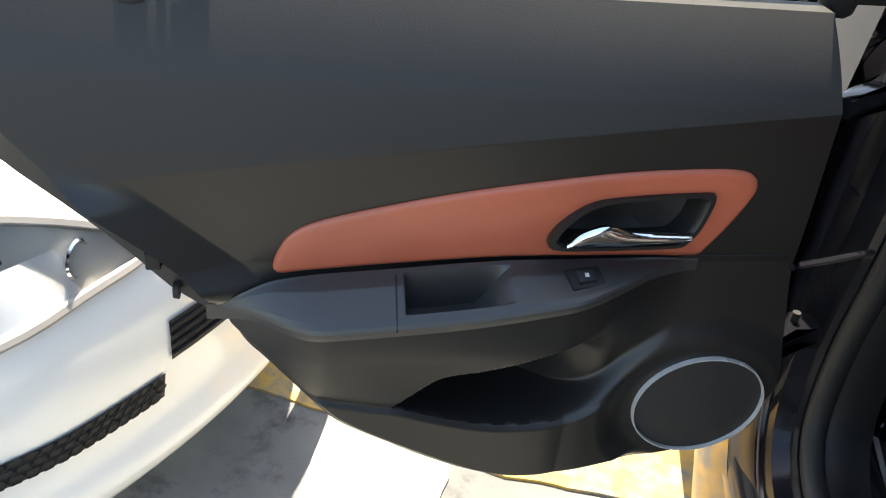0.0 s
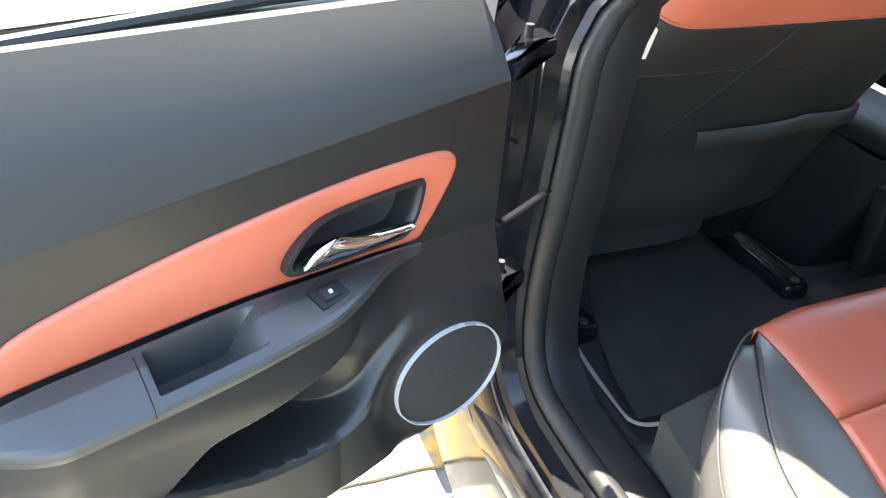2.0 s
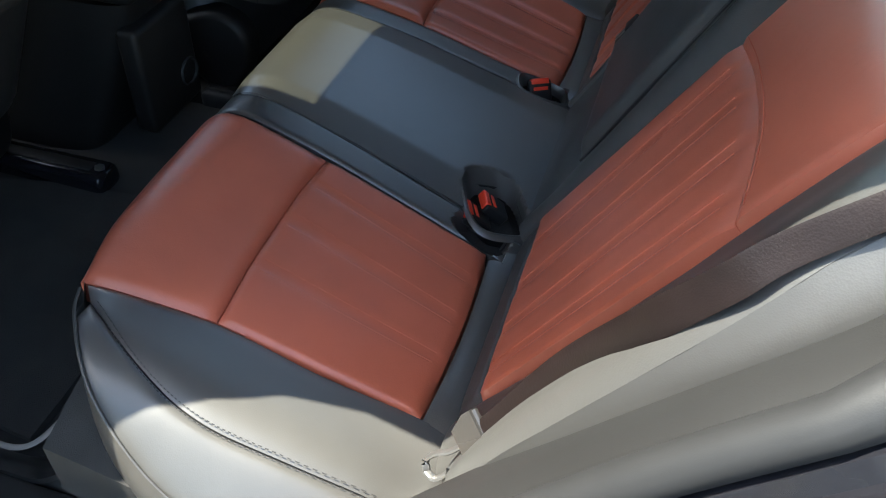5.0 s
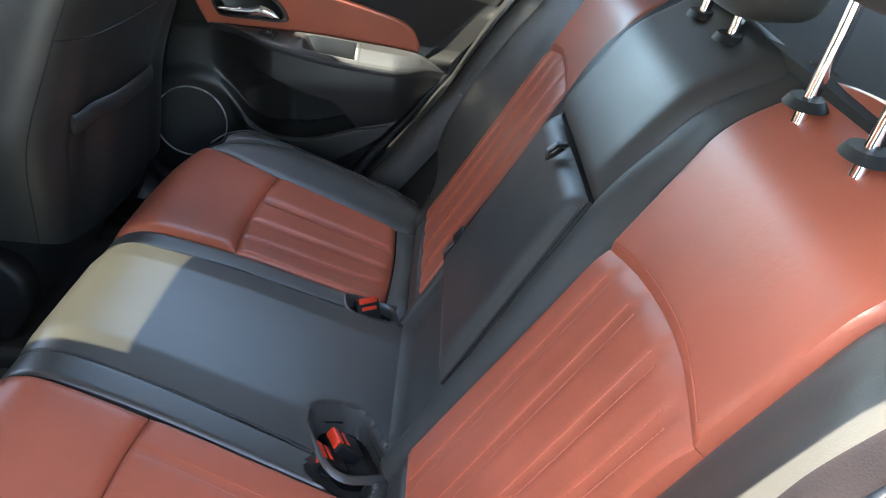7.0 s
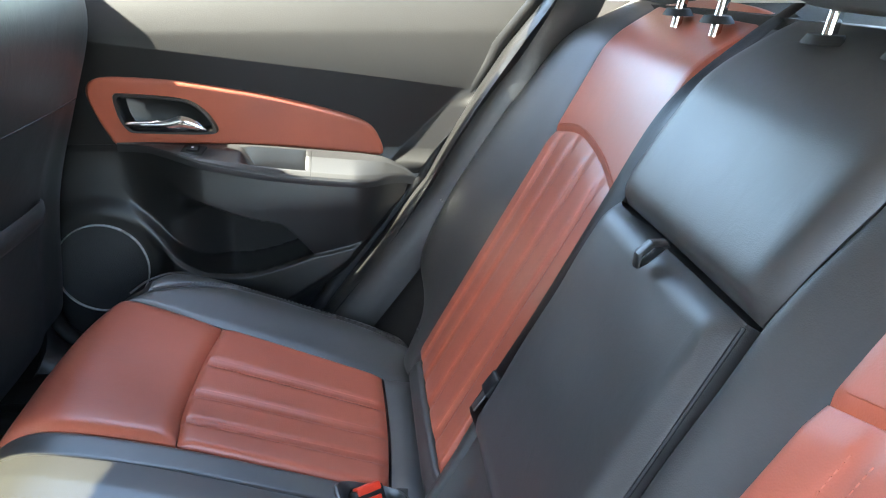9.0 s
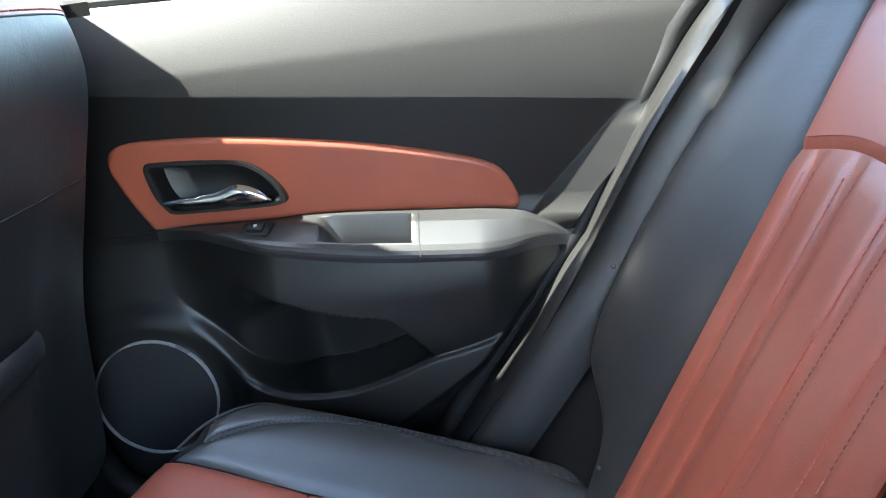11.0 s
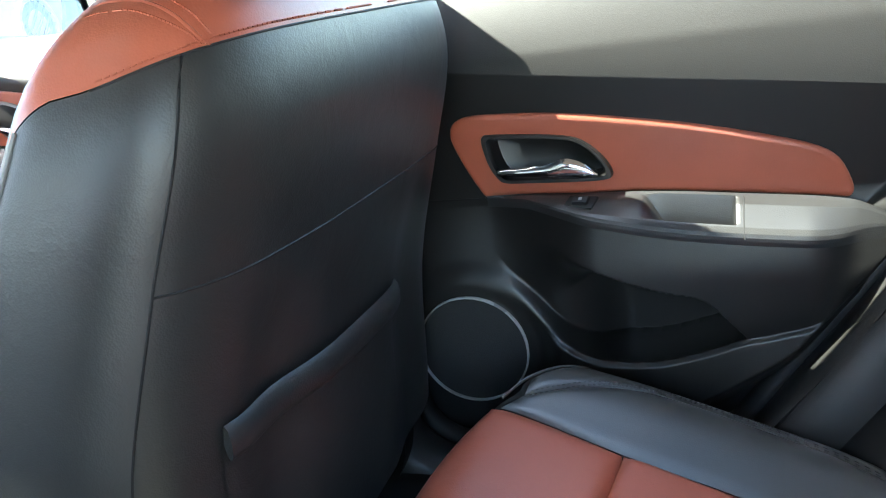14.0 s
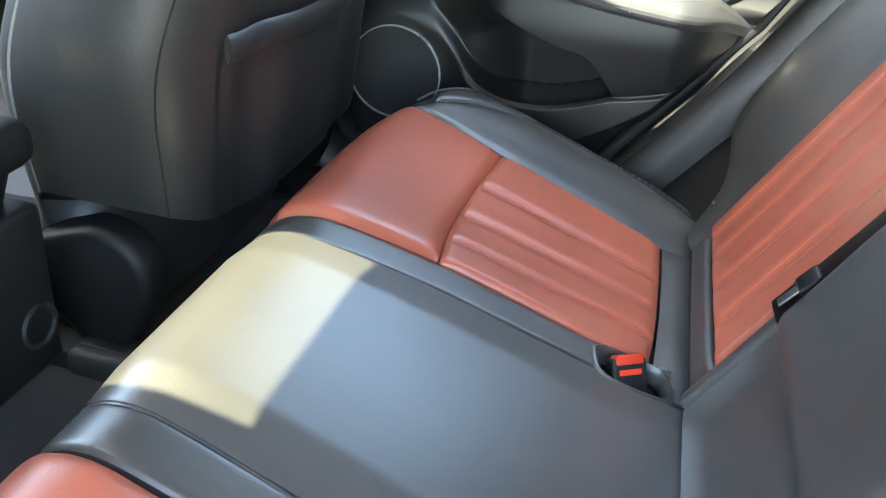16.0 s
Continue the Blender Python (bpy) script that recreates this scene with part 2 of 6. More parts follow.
def prism(outline, place, depth, bevel=0.0, bm=None, steps=2):
    """An outline of (a, b) pairs set by place(a, b, h), from h = 0 to h = depth, with its outer edge rounded by bevel."""
    bm = bm or bmesh.new()
    n = len(outline)
    turn = 1 if sum(outline[i - 1][0] * outline[i][1] - outline[i][0] * outline[i - 1][1] for i in range(n)) > 0 else -1

    def inset(d):
        res = []
        for i in range(n):
            ax, ay = outline[i - 1]
            bx, by = outline[i]
            ex, ey = outline[(i + 1) % n]
            tx, ty = ex - ax, ey - ay
            ln = math.hypot(tx, ty) or 1
            nx, ny = -ty / ln, tx / ln
            res.append((bx + turn * nx * d, by + turn * ny * d))
        return res
    levels = [(0.0, 0.0)]
    if bevel:
        levels += [(bevel * (1 - math.cos(k * math.pi / 2 / steps)), depth - bevel + bevel * math.sin(k * math.pi / 2 / steps)) for k in range(steps + 1)]
    else:
        levels.append((0.0, depth))
    rings = []
    for d, h in levels:
        rings.append([bm.verts.new(place(a, b, h)) for a, b in inset(d)])
    for r0, r1 in zip(rings, rings[1:]):
        for i in range(n):
            k = (i + 1) % n
            bm.faces.new((r0[i], r0[k], r1[k], r1[i]))
    for ring in (rings[0], rings[-1]):
        f = bm.faces.new(ring)
        if n > 4:
            bmesh.ops.triangulate(bm, faces=[f], quad_method="BEAUTY", ngon_method="EAR_CLIP")
    return bm


def slab(x0, x1, y0, y1, z0, z1, bevel=0.0, bm=None):
    """A box with rounded edges."""
    own = bmesh.new()
    bmesh.ops.create_cube(own, size=1)
    for v in own.verts:
        v.co = ((x0 + x1) / 2 + v.co.x * (x1 - x0), (y0 + y1) / 2 + v.co.y * (y1 - y0), (z0 + z1) / 2 + v.co.z * (z1 - z0))
    if bevel:
        bmesh.ops.bevel(own, geom=own.edges[:], offset=bevel, segments=3, profile=0.5, affect="EDGES")
    if bm is None:
        return own
    me = bpy.data.meshes.new("t")
    own.to_mesh(me)
    own.free()
    bm.from_mesh(me)
    bpy.data.meshes.remove(me)
    return bm


# ---------------------------------------------------------------- ground
def rolling(x, y):
    return 0.006 * noise.noise(Vector((x * 0.7, y * 0.7, 0.3)))


bm = bmesh.new()
near = [-3.2 + i * 0.1 for i in range(65)]
ring = [-400, -60, -12] + near + [12, 60, 400]
grid = [[bm.verts.new((x, y, rolling(x, y) if abs(x) < 4 and abs(y) < 4 else 0)) for y in ring] for x in ring]
for i in range(len(ring) - 1):
    for j in range(len(ring) - 1):
        bm.faces.new((grid[i][j], grid[i + 1][j], grid[i + 1][j + 1], grid[i][j + 1]))
alone("ground", bm, CONCRETE, "worn grey concrete yard floor with dark oil stains", "ground", kind="structure")


def marking(name, pts, mat, label):
    """A worn painted area, a thin skin over the concrete with a ragged rim."""
    bm = bmesh.new()
    outline = []
    n = len(pts)
    for i in range(n):
        a, b = Vector(pts[i]), Vector(pts[(i + 1) % n])
        steps = max(2, int((b - a).length / 0.03))
        for k in range(steps):
            p = a.lerp(b, k / steps)
            r = 0.012 * noise.noise(Vector((p.x * 14, p.y * 14, 5.0)))
            outline.append((p.x + r, p.y + r * 0.7))
    vs = [bm.verts.new((x, y, 0.0075)) for x, y in outline]
    low = [bm.verts.new((x, y, -0.02)) for x, y in outline]
    f = bm.faces.new(vs)
    for i in range(len(vs)):
        k = (i + 1) % len(vs)
        bm.faces.new((vs[i], vs[k], low[k], low[i]))
    bmesh.ops.triangulate(bm, faces=[f])
    alone(name, bm, mat, label, "road marking", kind="structure", smooth=False)


marking("road_marking_1", [(-1.60, -0.9), (-1.31, -0.9), (-1.30, 0.30), (-1.56, 0.37)], WHITE_MARK, "faded cream-white painted bar on the concrete")
marking("road_marking_2", [(-1.78, 0.40), (-1.30, 0.32), (-1.30, 0.62), (-1.78, 0.70)], YELLOW, "worn yellow painted line on the concrete")
marking("road_marking_3", [(-1.24, 0.28), (-0.55, 0.26), (-0.55, 0.56), (-1.24, 0.60)], YELLOW, "worn yellow painted line beside the car sill")
marking("road_marking_4", [(-1.05, -0.9), (-0.60, -0.9), (-0.60, 0.18), (-1.05, 0.20)], WHITE_MARK, "faded cream-white painted bar beside the car")

# ---------------------------------------------------------------- car body
XD = 0.7775
car = thing("car_body", "black four-door saloon body with one rear door open", "car")

# the rear door opening, as (y, z), from the top of the middle pillar down, along the sill and up the rear pillar
LOOP = [(-0.03, 1.24), (0.008, 1.14), (0.02, 1.03), (0.025, 0.90), (0.04, 0.75), (0.058, 0.60), (0.045, 0.48), (-0.01, 0.425), (-0.12, 0.415), (-0.28, 0.42), (-0.39, 0.432),
        (-0.47, 0.468), (-0.537, 0.550), (-0.614, 0.650), (-0.697, 0.755), (-0.785, 0.860), (-0.868, 0.950), (-0.945, 1.04), (-0.945, 1.14),
        (-0.84, 1.26), (-0.62, 1.345), (-0.32, 1.375), (-0.17, 1.352), (-0.085, 1.31)]
loop = [Vector((0, p.x, p.y)) for p in spline([(a, b, 0) for a, b in LOOP], 132, closed=True)]
middle = Vector((0, -0.42, 0.86))


def outward(i):
    t = loop[(i + 1) % len(loop)] - loop[i - 1]
    n = Vector((0, t.z, -t.y)).normalized()
    return n if n.dot(loop[i] - middle) > 0 else -n


def lean(z):
    """How far the side of the car leans in, by height."""
    return 0.0 if z < 0.95 else -0.36 * (z - 0.95) - 0.30 * (z - 0.95) ** 2


def ribbon(profile, sx, bm=None, closed=False, low_only=False):
    """A section of (away from the opening, half width) pairs swept round the opening."""
    bm = bm or bmesh.new()
    rows = []
    for i, p in enumerate(loop):
        n = outward(i)
        row = []
        for d, hx in profile:
            q = p + Vector((0, (0.050 + 0.27 * max(0.0, min(0.27, p.z - 0.735))) * smoothstep(-0.25, -0.50, p.y) if sx > 0 else -0.060 * smoothstep(1.00, 1.10, p.z) * (1 - 0.6 * smoothstep(1.20, 1.30, p.z)) * smoothstep(-0.20, -0.08, p.y), 0)) + n * (0.108 + (d - 0.108) * smoothstep(0.35, 0.0, n.z) * smoothstep(1.0, 0.90, p.z) if low_only else d)
            row.append(bm.verts.new((sx * (hx + lean(q.z)), q.y, q.z)))
        rows.append(row)
    k = len(profile)
    for i in range(len(rows)):
        a, b = rows[i], rows[(i + 1) % len(rows)]
        for j in range(k if closed else k - 1):
            bm.faces.new((a[j], a[(j + 1) % k], b[(j + 1) % k], b[j]))
    return bm


def ring_section(d, hx, r, n=10, sq=1.0):
    return [(d + r * math.cos(k * 2 * math.pi / n), hx + sq * r * math.sin(k * 2 * math.pi / n)) for k in range(n)]


for sx, side in ((-1, "left"), (1, "right")):
    part("door_frame", ribbon([(-0.002, 0.790), (0.000, 0.806), (0.012, 0.812), (0.016, 0.836), (0.036, 0.842), (0.040, 0.852), (0.070, 0.862), (0.110, 0.870)], sx), PAINT, car, "glossy black painted door frame")
    part("body_side", ribbon([(0.110, 0.8705), (0.16, 0.874), (0.26, 0.876), (0.33, 0.868)], sx, low_only=True), PAINT, car, "glossy black body side")
    part("weather_seal", ribbon(ring_section(-0.012, 0.790, 0.015, 12, 1.1), sx, closed=True), RUBBER, car, "black rubber door seal")
    # Right side takes the lighter plastic to paint in its band of sun.
    part("inner_trim", ribbon([(-0.003, 0.778), (-0.010, 0.765), (-0.008, 0.735), (0.000, 0.708), (0.030, 0.694), (0.11, 0.690)] if sx < 0 else [(-0.003, 0.782), (-0.007, 0.774), (-0.008, 0.760), (-0.006, 0.738), (0.000, 0.722), (0.014, 0.711), (0.040, 0.706), (0.07, 0.706)], sx), SCUFF if sx < 0 else PILLAR_TRIM, car, "dark grey plastic scuff plate and pillar trim, lightened for sun on the right")
    part("flange_strip", ribbon(ring_section(0.038, 0.848, 0.0018, 6), sx, closed=True), WOOD_EDGE, car, "thin copper-coloured wax line")

# floor pan, sill boxes, tunnel, seat base
def floor_height(x, y):
    h = 0.36 + 0.03 * math.exp(-(x / 0.13) ** 4)
    h += 0.055 * smoothstep(0.64, 0.70, abs(x))
    h += 0.06 * smoothstep(-0.12, -0.22, y)
    return h


part("floor", sheet(lambda s, t: Vector((-0.70 + 1.4 * s, -0.30 + 2.0 * t, floor_height(-0.70 + 1.4 * s, -0.30 + 2.0 * t))), 60, 60, (0, 0, -0.12)), CARPET, car, "black carpeted floor")
for sx in (-1, 1):
    def sill_trim(s, t, sx=sx):
        y = 0.26 - 0.55 * t
        x = (0.658 - 0.055 * smoothstep(-0.06, -0.16, y)) * (1 - s) + 0.706 * s
        return Vector((sx * x, y, floor_height(x, y) + 0.003 + 0.004 * smoothstep(0.0, 0.2, s)))
    part("sill_trim", sheet(sill_trim, 14, 40, (0, 0, -0.01)), SCUFF, car, "dark smooth plastic sill trim inside the door")
    part("sill", sheet(lambda s, t: Vector((sx * [0.850, 0.866, 0.872, 0.862, 0.840, 0.80][int(round(s * 5))], 1.6 - 2.1 * t, [0.385, 0.365, 0.32, 0.27, 0.235, 0.22][int(round(s * 5))])), 5, 24), PAINT, car, "glossy black rocker panel")
    # lower pillar and front door opening side
    part("middle_pillar", sheet(lambda s, t: Vector((sx * ([0.70, 0.72, 0.80, 0.862, 0.866][int(round(s * 4))] + lean(0.42 + 0.95 * t)), [0.10, 0.03, 0.022, 0.03, 0.16][int(round(s * 4))] + 0.05 * (1 - t) * (1 - t) + 0.012, 0.42 + 0.95 * t)), 4, 16), PAINT, car, "glossy black middle pillar")
    part("pillar_cover", sheet(lambda s, t: Vector((sx * (0.700 - 0.02 * math.sin(s * math.pi) + lean(0.94 + 0.42 * t)), 0.025 + 0.11 * s, 0.94 + 0.42 * t)), 8, 10, (sx * 0.02, 0, 0)), BEIGE, car, "beige upper pillar cover")
# check strap
strap = [(-0.83, -0.005, 0.785), (-0.89, -0.05, 0.792), (-0.942, -0.09, 0.800)]


for sx in (-1, 1):
    # trim between the door opening and the bench
    fwd = 0.075 if sx > 0 else 0.0
    inner = spline([(0.630, -0.60, 0.44), (0.664, -0.660, 0.607), (0.694, -0.742, 0.72), (0.696, -0.845, 0.875), (0.660, -0.945, 1.04)], 21)
    wide = 0.004 if sx > 0 else 0.0
    outer = spline([(0.712 + wide, -0.44 + fwd * 0.6, 0.44), (0.714 + wide, -0.522 + fwd * 0.6, 0.535), (0.714 + wide, -0.614 + fwd * 0.6, 0.650), (0.712 + wide, -0.790 + fwd * 1.15, 0.866), (0.680 + wide, -0.940 + fwd * 1.6, 1.04)], 21)

    def side(s, t, sx=sx):
        i = int(round(t * 20))
        p = inner[i].lerp(outer[i], s)
        b = -0.034 * math.sin(s ** 1.5 * math.pi)
        return Vector((sx * (p.x - b), p.y + b * 0.6, p.z))
    # Same trim on both sides; the darker right plastic paints in its shade.
    part("side_trim", sheet(side, 12, 20, (sx * 0.03, -0.01, 0)), SIDE_TRIM if sx < 0 else TRIM, car, "grey plastic side trim by the bench, darkened for shade on the right")
    part("wheel_arch", slab(min(sx * 0.60, sx * 0.80), max(sx * 0.60, sx * 0.80), -0.95, -0.30, 0.34, 0.425, 0.035), SCUFF, car, "dark grey plastic panel below the bench corner")
    part("rear_pillar", sheet(lambda s, t: Vector((sx * (0.715 - 0.17 * t), -0.96 - 0.42 * s + 0.12 * t, 1.02 + 0.36 * t)), 8, 8, (sx * 0.05, 0, 0)), BEIGE, car, "beige rear pillar cover")

# roof: headliner with a sunroof opening, outer skin over it
# Unseen sunroof, its edges set to cut the sun patch on the bench.
RX0, RX1, RY0, RY1 = -0.216, 0.060, 0.118, 0.38


def roof_height(x, y, top):
    if x < 0:
        return top - 0.10 * abs(x / 0.62) ** 3 - 0.10 * ((y + 0.05) / 1.1) ** 2
    return top + 0.015 * smoothstep(0, 0.3, x) - 0.065 * (x / 0.62) ** 4 - (0.10 - 0.02 * smoothstep(0, 0.3, x)) * ((y + 0.05) / 1.1) ** 2


def roof_sheet(top, hx, y0, y1):
    bm = bmesh.new()
    xs = sorted(set([-hx, hx - 0.06, RX0, RX1] + [-hx + (2 * hx - 0.06) * i / 16 for i in range(16)]))
    ys = sorted(set([y0, y1, RY0, RY1] + [y0 + (y1 - y0) * i / 20 for i in range(21)]))
    v = {(x, y): bm.verts.new((x, y, roof_height(x, y, top))) for x in xs for y in ys}
    for i in range(len(xs) - 1):
        for j in range(len(ys) - 1):
            cx, cy = (xs[i] + xs[i + 1]) / 2, (ys[j] + ys[j + 1]) / 2
            if RX0 < cx < RX1 and RY0 < cy < RY1:
                continue
            bm.faces.new((v[xs[i], ys[j]], v[xs[i + 1], ys[j]], v[xs[i + 1], ys[j + 1]], v[xs[i], ys[j + 1]]))
    return bm


part("headliner", roof_sheet(1.415, 0.63, -1.25, 0.85), BEIGE, car, "beige cloth headliner")
part("roof_skin", roof_sheet(1.455, 0.65, -1.30, 0.90), PAINT, car, "glossy black roof with a sunroof")
bm = bmesh.new()
for a, b in (((RX0, RY0), (RX1, RY0)), ((RX1, RY0), (RX1, RY1)), ((RX1, RY1), (RX0, RY1)), ((RX0, RY1), (RX0, RY0))):
    q = [bm.verts.new((p[0], p[1], roof_height(p[0], p[1], h))) for p, h in ((a, 1.415), (b, 1.415), (b, 1.455), (a, 1.455))]
    bm.faces.new(q)
part("sunroof_frame", bm, TRIM_DARK, car, smooth=False)
part("sunroof_glass", sheet(lambda s, t: Vector((RX0 + (RX1 - RX0) * s, RY0 + (RY1 - RY0) * t, roof_height(RX0 + (RX1 - RX0) * s, RY0 + (RY1 - RY0) * t, 1.452))), 10, 10), SUNROOF, car, "grey-green tinted sunroof glass")
# Plate added out of view to keep sun off the right armrest's front.
part("corner_sun_block", sheet(lambda s, t: Vector((0.62 + t * (0.04 + 0.055 * smoothstep(-0.16, -0.02, -0.16 + 0.30 * s)), -0.16 + 0.30 * s, 1.385 - 0.045 * t)), 14, 6, (0, 0, 0.01)), PAINT, car, "glossy black unseen plate added to shade the right armrest")
# Strip added out of view; it casts the shade on the left back bolster.
part("bolster_sun_block", sheet(lambda s, t: Vector((-0.62 - t * (0.035 + 0.042 * smoothstep(-0.36, -0.52, -0.34 - 0.66 * s)), -0.34 - 0.66 * s, 1.385 - 0.02 * t - 0.05 * s * s)), 16, 5, (0, 0, 0.01)), PAINT, car, "glossy black unseen strip added to shade the left bolster")
for sx in (-1, 1):
    part("roof_rail", tube(spline([(sx * 0.80, 1.25, 0.98), (sx * 0.69, 0.74 if sx > 0 else 0.70, 1.29), (sx * 0.635, 0.36 if sx > 0 else 0.30, 1.420 if sx > 0 else 1.385), (0.565 if sx > 0 else -0.62, -0.30, 1.415 if sx > 0 else 1.405), (0.570 if sx > 0 else -0.62, -0.80, 1.34), (sx * 0.66, -1.25, 1.12)], 30), 0.035, 10), PAINT, car, "glossy black roof rail")
    part("front_pillar", tube(spline([(sx * 0.76, 1.20, 0.98), (sx * 0.675, 0.80, 1.24), (sx * 0.60, 0.42, 1.40)], 14), 0.040, 10, flat=0.6), BEIGE, car, "beige windscreen pillar cover")
part("windscreen", sheet(lambda s, t: Vector(((-0.68 + 1.36 * s) * (1 - 0.12 * t), 1.35 - 0.55 * t + 0.10 * math.sin(s * math.pi), 0.98 + 0.36 * t)), 12, 8), GLASS, car, "clear windscreen").visible_shadow = False
part("rear_window", sheet(lambda s, t: Vector(((-0.60 + 1.2 * s) * (1 - 0.08 * t), -1.68 + 0.40 * t - 0.06 * math.sin(s * math.pi), 1.06 + 0.30 * t)), 12, 8), GLASS, car, "clear rear window").visible_shadow = False
part("rear_deck", sheet(lambda s, t: Vector((-0.85 + 1.7 * s, -1.60 - 0.7 * t, 1.05 - 0.03 * t - 0.10 * abs(s - 0.5))), 10, 6, (0, 0, -0.5)), PAINT, car, "glossy black boot lid")
part("parcel_shelf", sheet(lambda s, t: Vector((-0.72 + 1.44 * s, -0.945 - 0.72 * t, 1.035 + 0.015 * math.sin(s * math.pi))), 16, 8, (0, 0, -0.05)), CARPET, car, "black felt parcel shelf behind the bench")
part("bonnet", sheet(lambda s, t: Vector((-0.85 + 1.7 * s, 1.30 + 1.0 * t, 0.97 - 0.10 * t - 0.25 * (s - 0.5) ** 2)), 12, 8, (0, 0, -0.4)), PAINT, car, "glossy black bonnet")


# ---------------------------------------------------------------- rear doors
TH = radians(74.53)
HINGE = Vector((-0.937, -0.081, 0))
ALONG, INWARD = Vector((-math.sin(TH), -math.cos(TH), 0)), Vector((math.cos(TH), -math.sin(TH), 0))


def open_door(u, w, z):
    return HINGE + ALONG * u + INWARD * w + Vector((0, 0, z))


def shut_door(u, w, z):
    return Vector((XD - w, -u, z if z > 0.79 else 0.79 + (z - 0.79) * 1.085))


FRONT = curve1([0.497, 0.500, 0.506, 0.518, 0.533, 0.556, 0.587, 0.624, 0.66, 0.72, 0.80, 0.89, 0.96, 1.07], [0.262, 0.225, 0.185, 0.130, 0.070, 0.025, -0.006, -0.024, -0.026, -0.016, -0.008, 0.006, 0.018, 0.036])
REAR = curve1([0.497, 0.500, 0.506, 0.521, 0.540, 0.557, 0.595, 0.626, 0.66, 0.70, 0.745, 0.80, 0.85, 0.89, 0.936, 1.0, 1.07], [0.262, 0.288, 0.312, 0.352, 0.391, 0.421, 0.483, 0.512, 0.543, 0.585, 0.607, 0.651, 0.70, 0.742, 0.782, 0.85, 0.93])
INSERT = [(0.520, 0.7805), (0.544, 0.7775), (0.5515, 0.780), (0.5535, 0.787), (0.549, 0.803), (0.537, 0.826), (0.513, 0.843), (0.462, 0.860), (0.381, 0.881), (0.299, 0.897), (0.217, 0.910), (0.143, 0.916), (0.100, 0.916), (0.080, 0.908),
          (0.073, 0.893), (0.076, 0.873), (0.088, 0.839), (0.100, 0.813), (0.1035, 0.806), (0.109, 0.802), (0.118, 0.801), (0.145, 0.801), (0.195, 0.801), (0.315, 0.799), (0.431, 0.789)]
BEZEL = [(0.279, 0.827), (0.271, 0.846), (0.254, 0.866), (0.231, 0.879), (0.183, 0.886), (0.128, 0.890), (0.117, 0.888), (0.115, 0.878), (0.121, 0.850), (0.131, 0.832), (0.142, 0.825), (0.175, 0.823), (0.229, 0.821), (0.268, 0.821)]
SPK_C, SPK_A, SPK_B = (0.066, 0.607), 0.080, 0.073


def belt(u):
    return 1.080 - 0.040 * u


# the crease under the armrest, which becomes the lower lip of the map pocket, and the upper edge of the pocket's mouth
CREASE = curve1([0.112, 0.131, 0.186, 0.228, 0.275, 0.326, 0.380, 0.424, 0.461, 0.516, 0.567, 0.60], [0.712, 0.682, 0.628, 0.603, 0.596, 0.598, 0.611, 0.625, 0.632, 0.648, 0.689, 0.716])
MOUTH = curve1([0.112, 0.150, 0.195, 0.220, 0.289, 0.337, 0.365, 0.384, 0.405, 0.430], [0.770, 0.768, 0.752, 0.733, 0.703, 0.689, 0.684, 0.676, 0.655, 0.626])


def pocket_depth(u, z):
    """How deep inside the map pocket's mouth a place lies: 0 outside, 1 inside; crisp at the rear, a soft scoop at the front."""
    if not 0.112 < u < 0.430:
        return 0.0
    low, top = CREASE(u), MOUTH(u)
    span = max(0.004, top - low)
    q = (z - low) / span
    soft = smoothstep(0.27, 0.14, u)
    rise = smoothstep(0.0, min(0.5, 0.009 / span) + 0.18 * soft, q)
    fall = 1 - smoothstep(1.0 - min(0.5, 0.016 / span) - 0.75 * soft, 1.0, q)
    return rise * fall * (0.22 * smoothstep(0.112, 0.20, u) + 0.78 * smoothstep(0.180, 0.285, u)) * smoothstep(0.430, 0.405, u)


def tilt(z):
    """The middle of the trim leans in a little towards its upper fold."""
    return 0.18 * (max(0.79, min(0.985, z)) - 0.88) * smoothstep(0.70, 0.79, z)


BOTTOM = curve1([-0.01, 0.03, 0.07, 0.13, 0.20, 0.262, 0.30, 0.35, 0.42, 0.483, 0.512, 0.60], [0.58, 0.553, 0.533, 0.518, 0.504, 0.498, 0.502, 0.520, 0.556, 0.595, 0.626, 0.71])


def trim_w(u, z):
    w = tilt(z)
    fold = 0.985 - 0.131 * max(u, 0.0)
    q = max(0.0, (z - fold) / (belt(u) + 0.005 - fold))
    w -= 0.034 * q + 0.028 * q * q
    edge, lip, reach = armrest_section(u)
    crease = CREASE(u)
    low = 0.026 * smoothstep(0.74, 0.60, z) * smoothstep(0.02, 0.16, u)
    if z < lip - 0.007:
        rise = max(0.0, min(1.0, (z - crease) / max(0.02, lip - 0.007 - crease)))
        low = max(low, reach * (0.56 + 0.44 * rise ** 0.8)) if z > crease else max(low, 0.56 * reach)
        low += 0.0045 * smoothstep(crease + 0.001, crease - 0.007, z) * smoothstep(0.14, 0.22, u)
    w += low
    w -= 0.095 * pocket_depth(u, z)
    w -= 0.016 * smoothstep(0.020, 0.0, z - BOTTOM(u))
    d = math.hypot((u - SPK_C[0]) / (SPK_A + 0.012), (z - SPK_C[1]) / (SPK_B + 0.012))
    if d < 1.4:
        w = w + (0.012 - w) * smoothstep(1.4, 1.0, d)
    if 0.125 < u < 0.262 and 0.826 < z < 0.880 - 0.3 * max(0, u - 0.22):
        w -= 0.045
    w += 0.42 * max(0.0, u - 0.569 - 0.99 * (z - 0.773)) * smoothstep(0.735, 0.77, z) * smoothstep(0.90, 0.86, z)
    return w


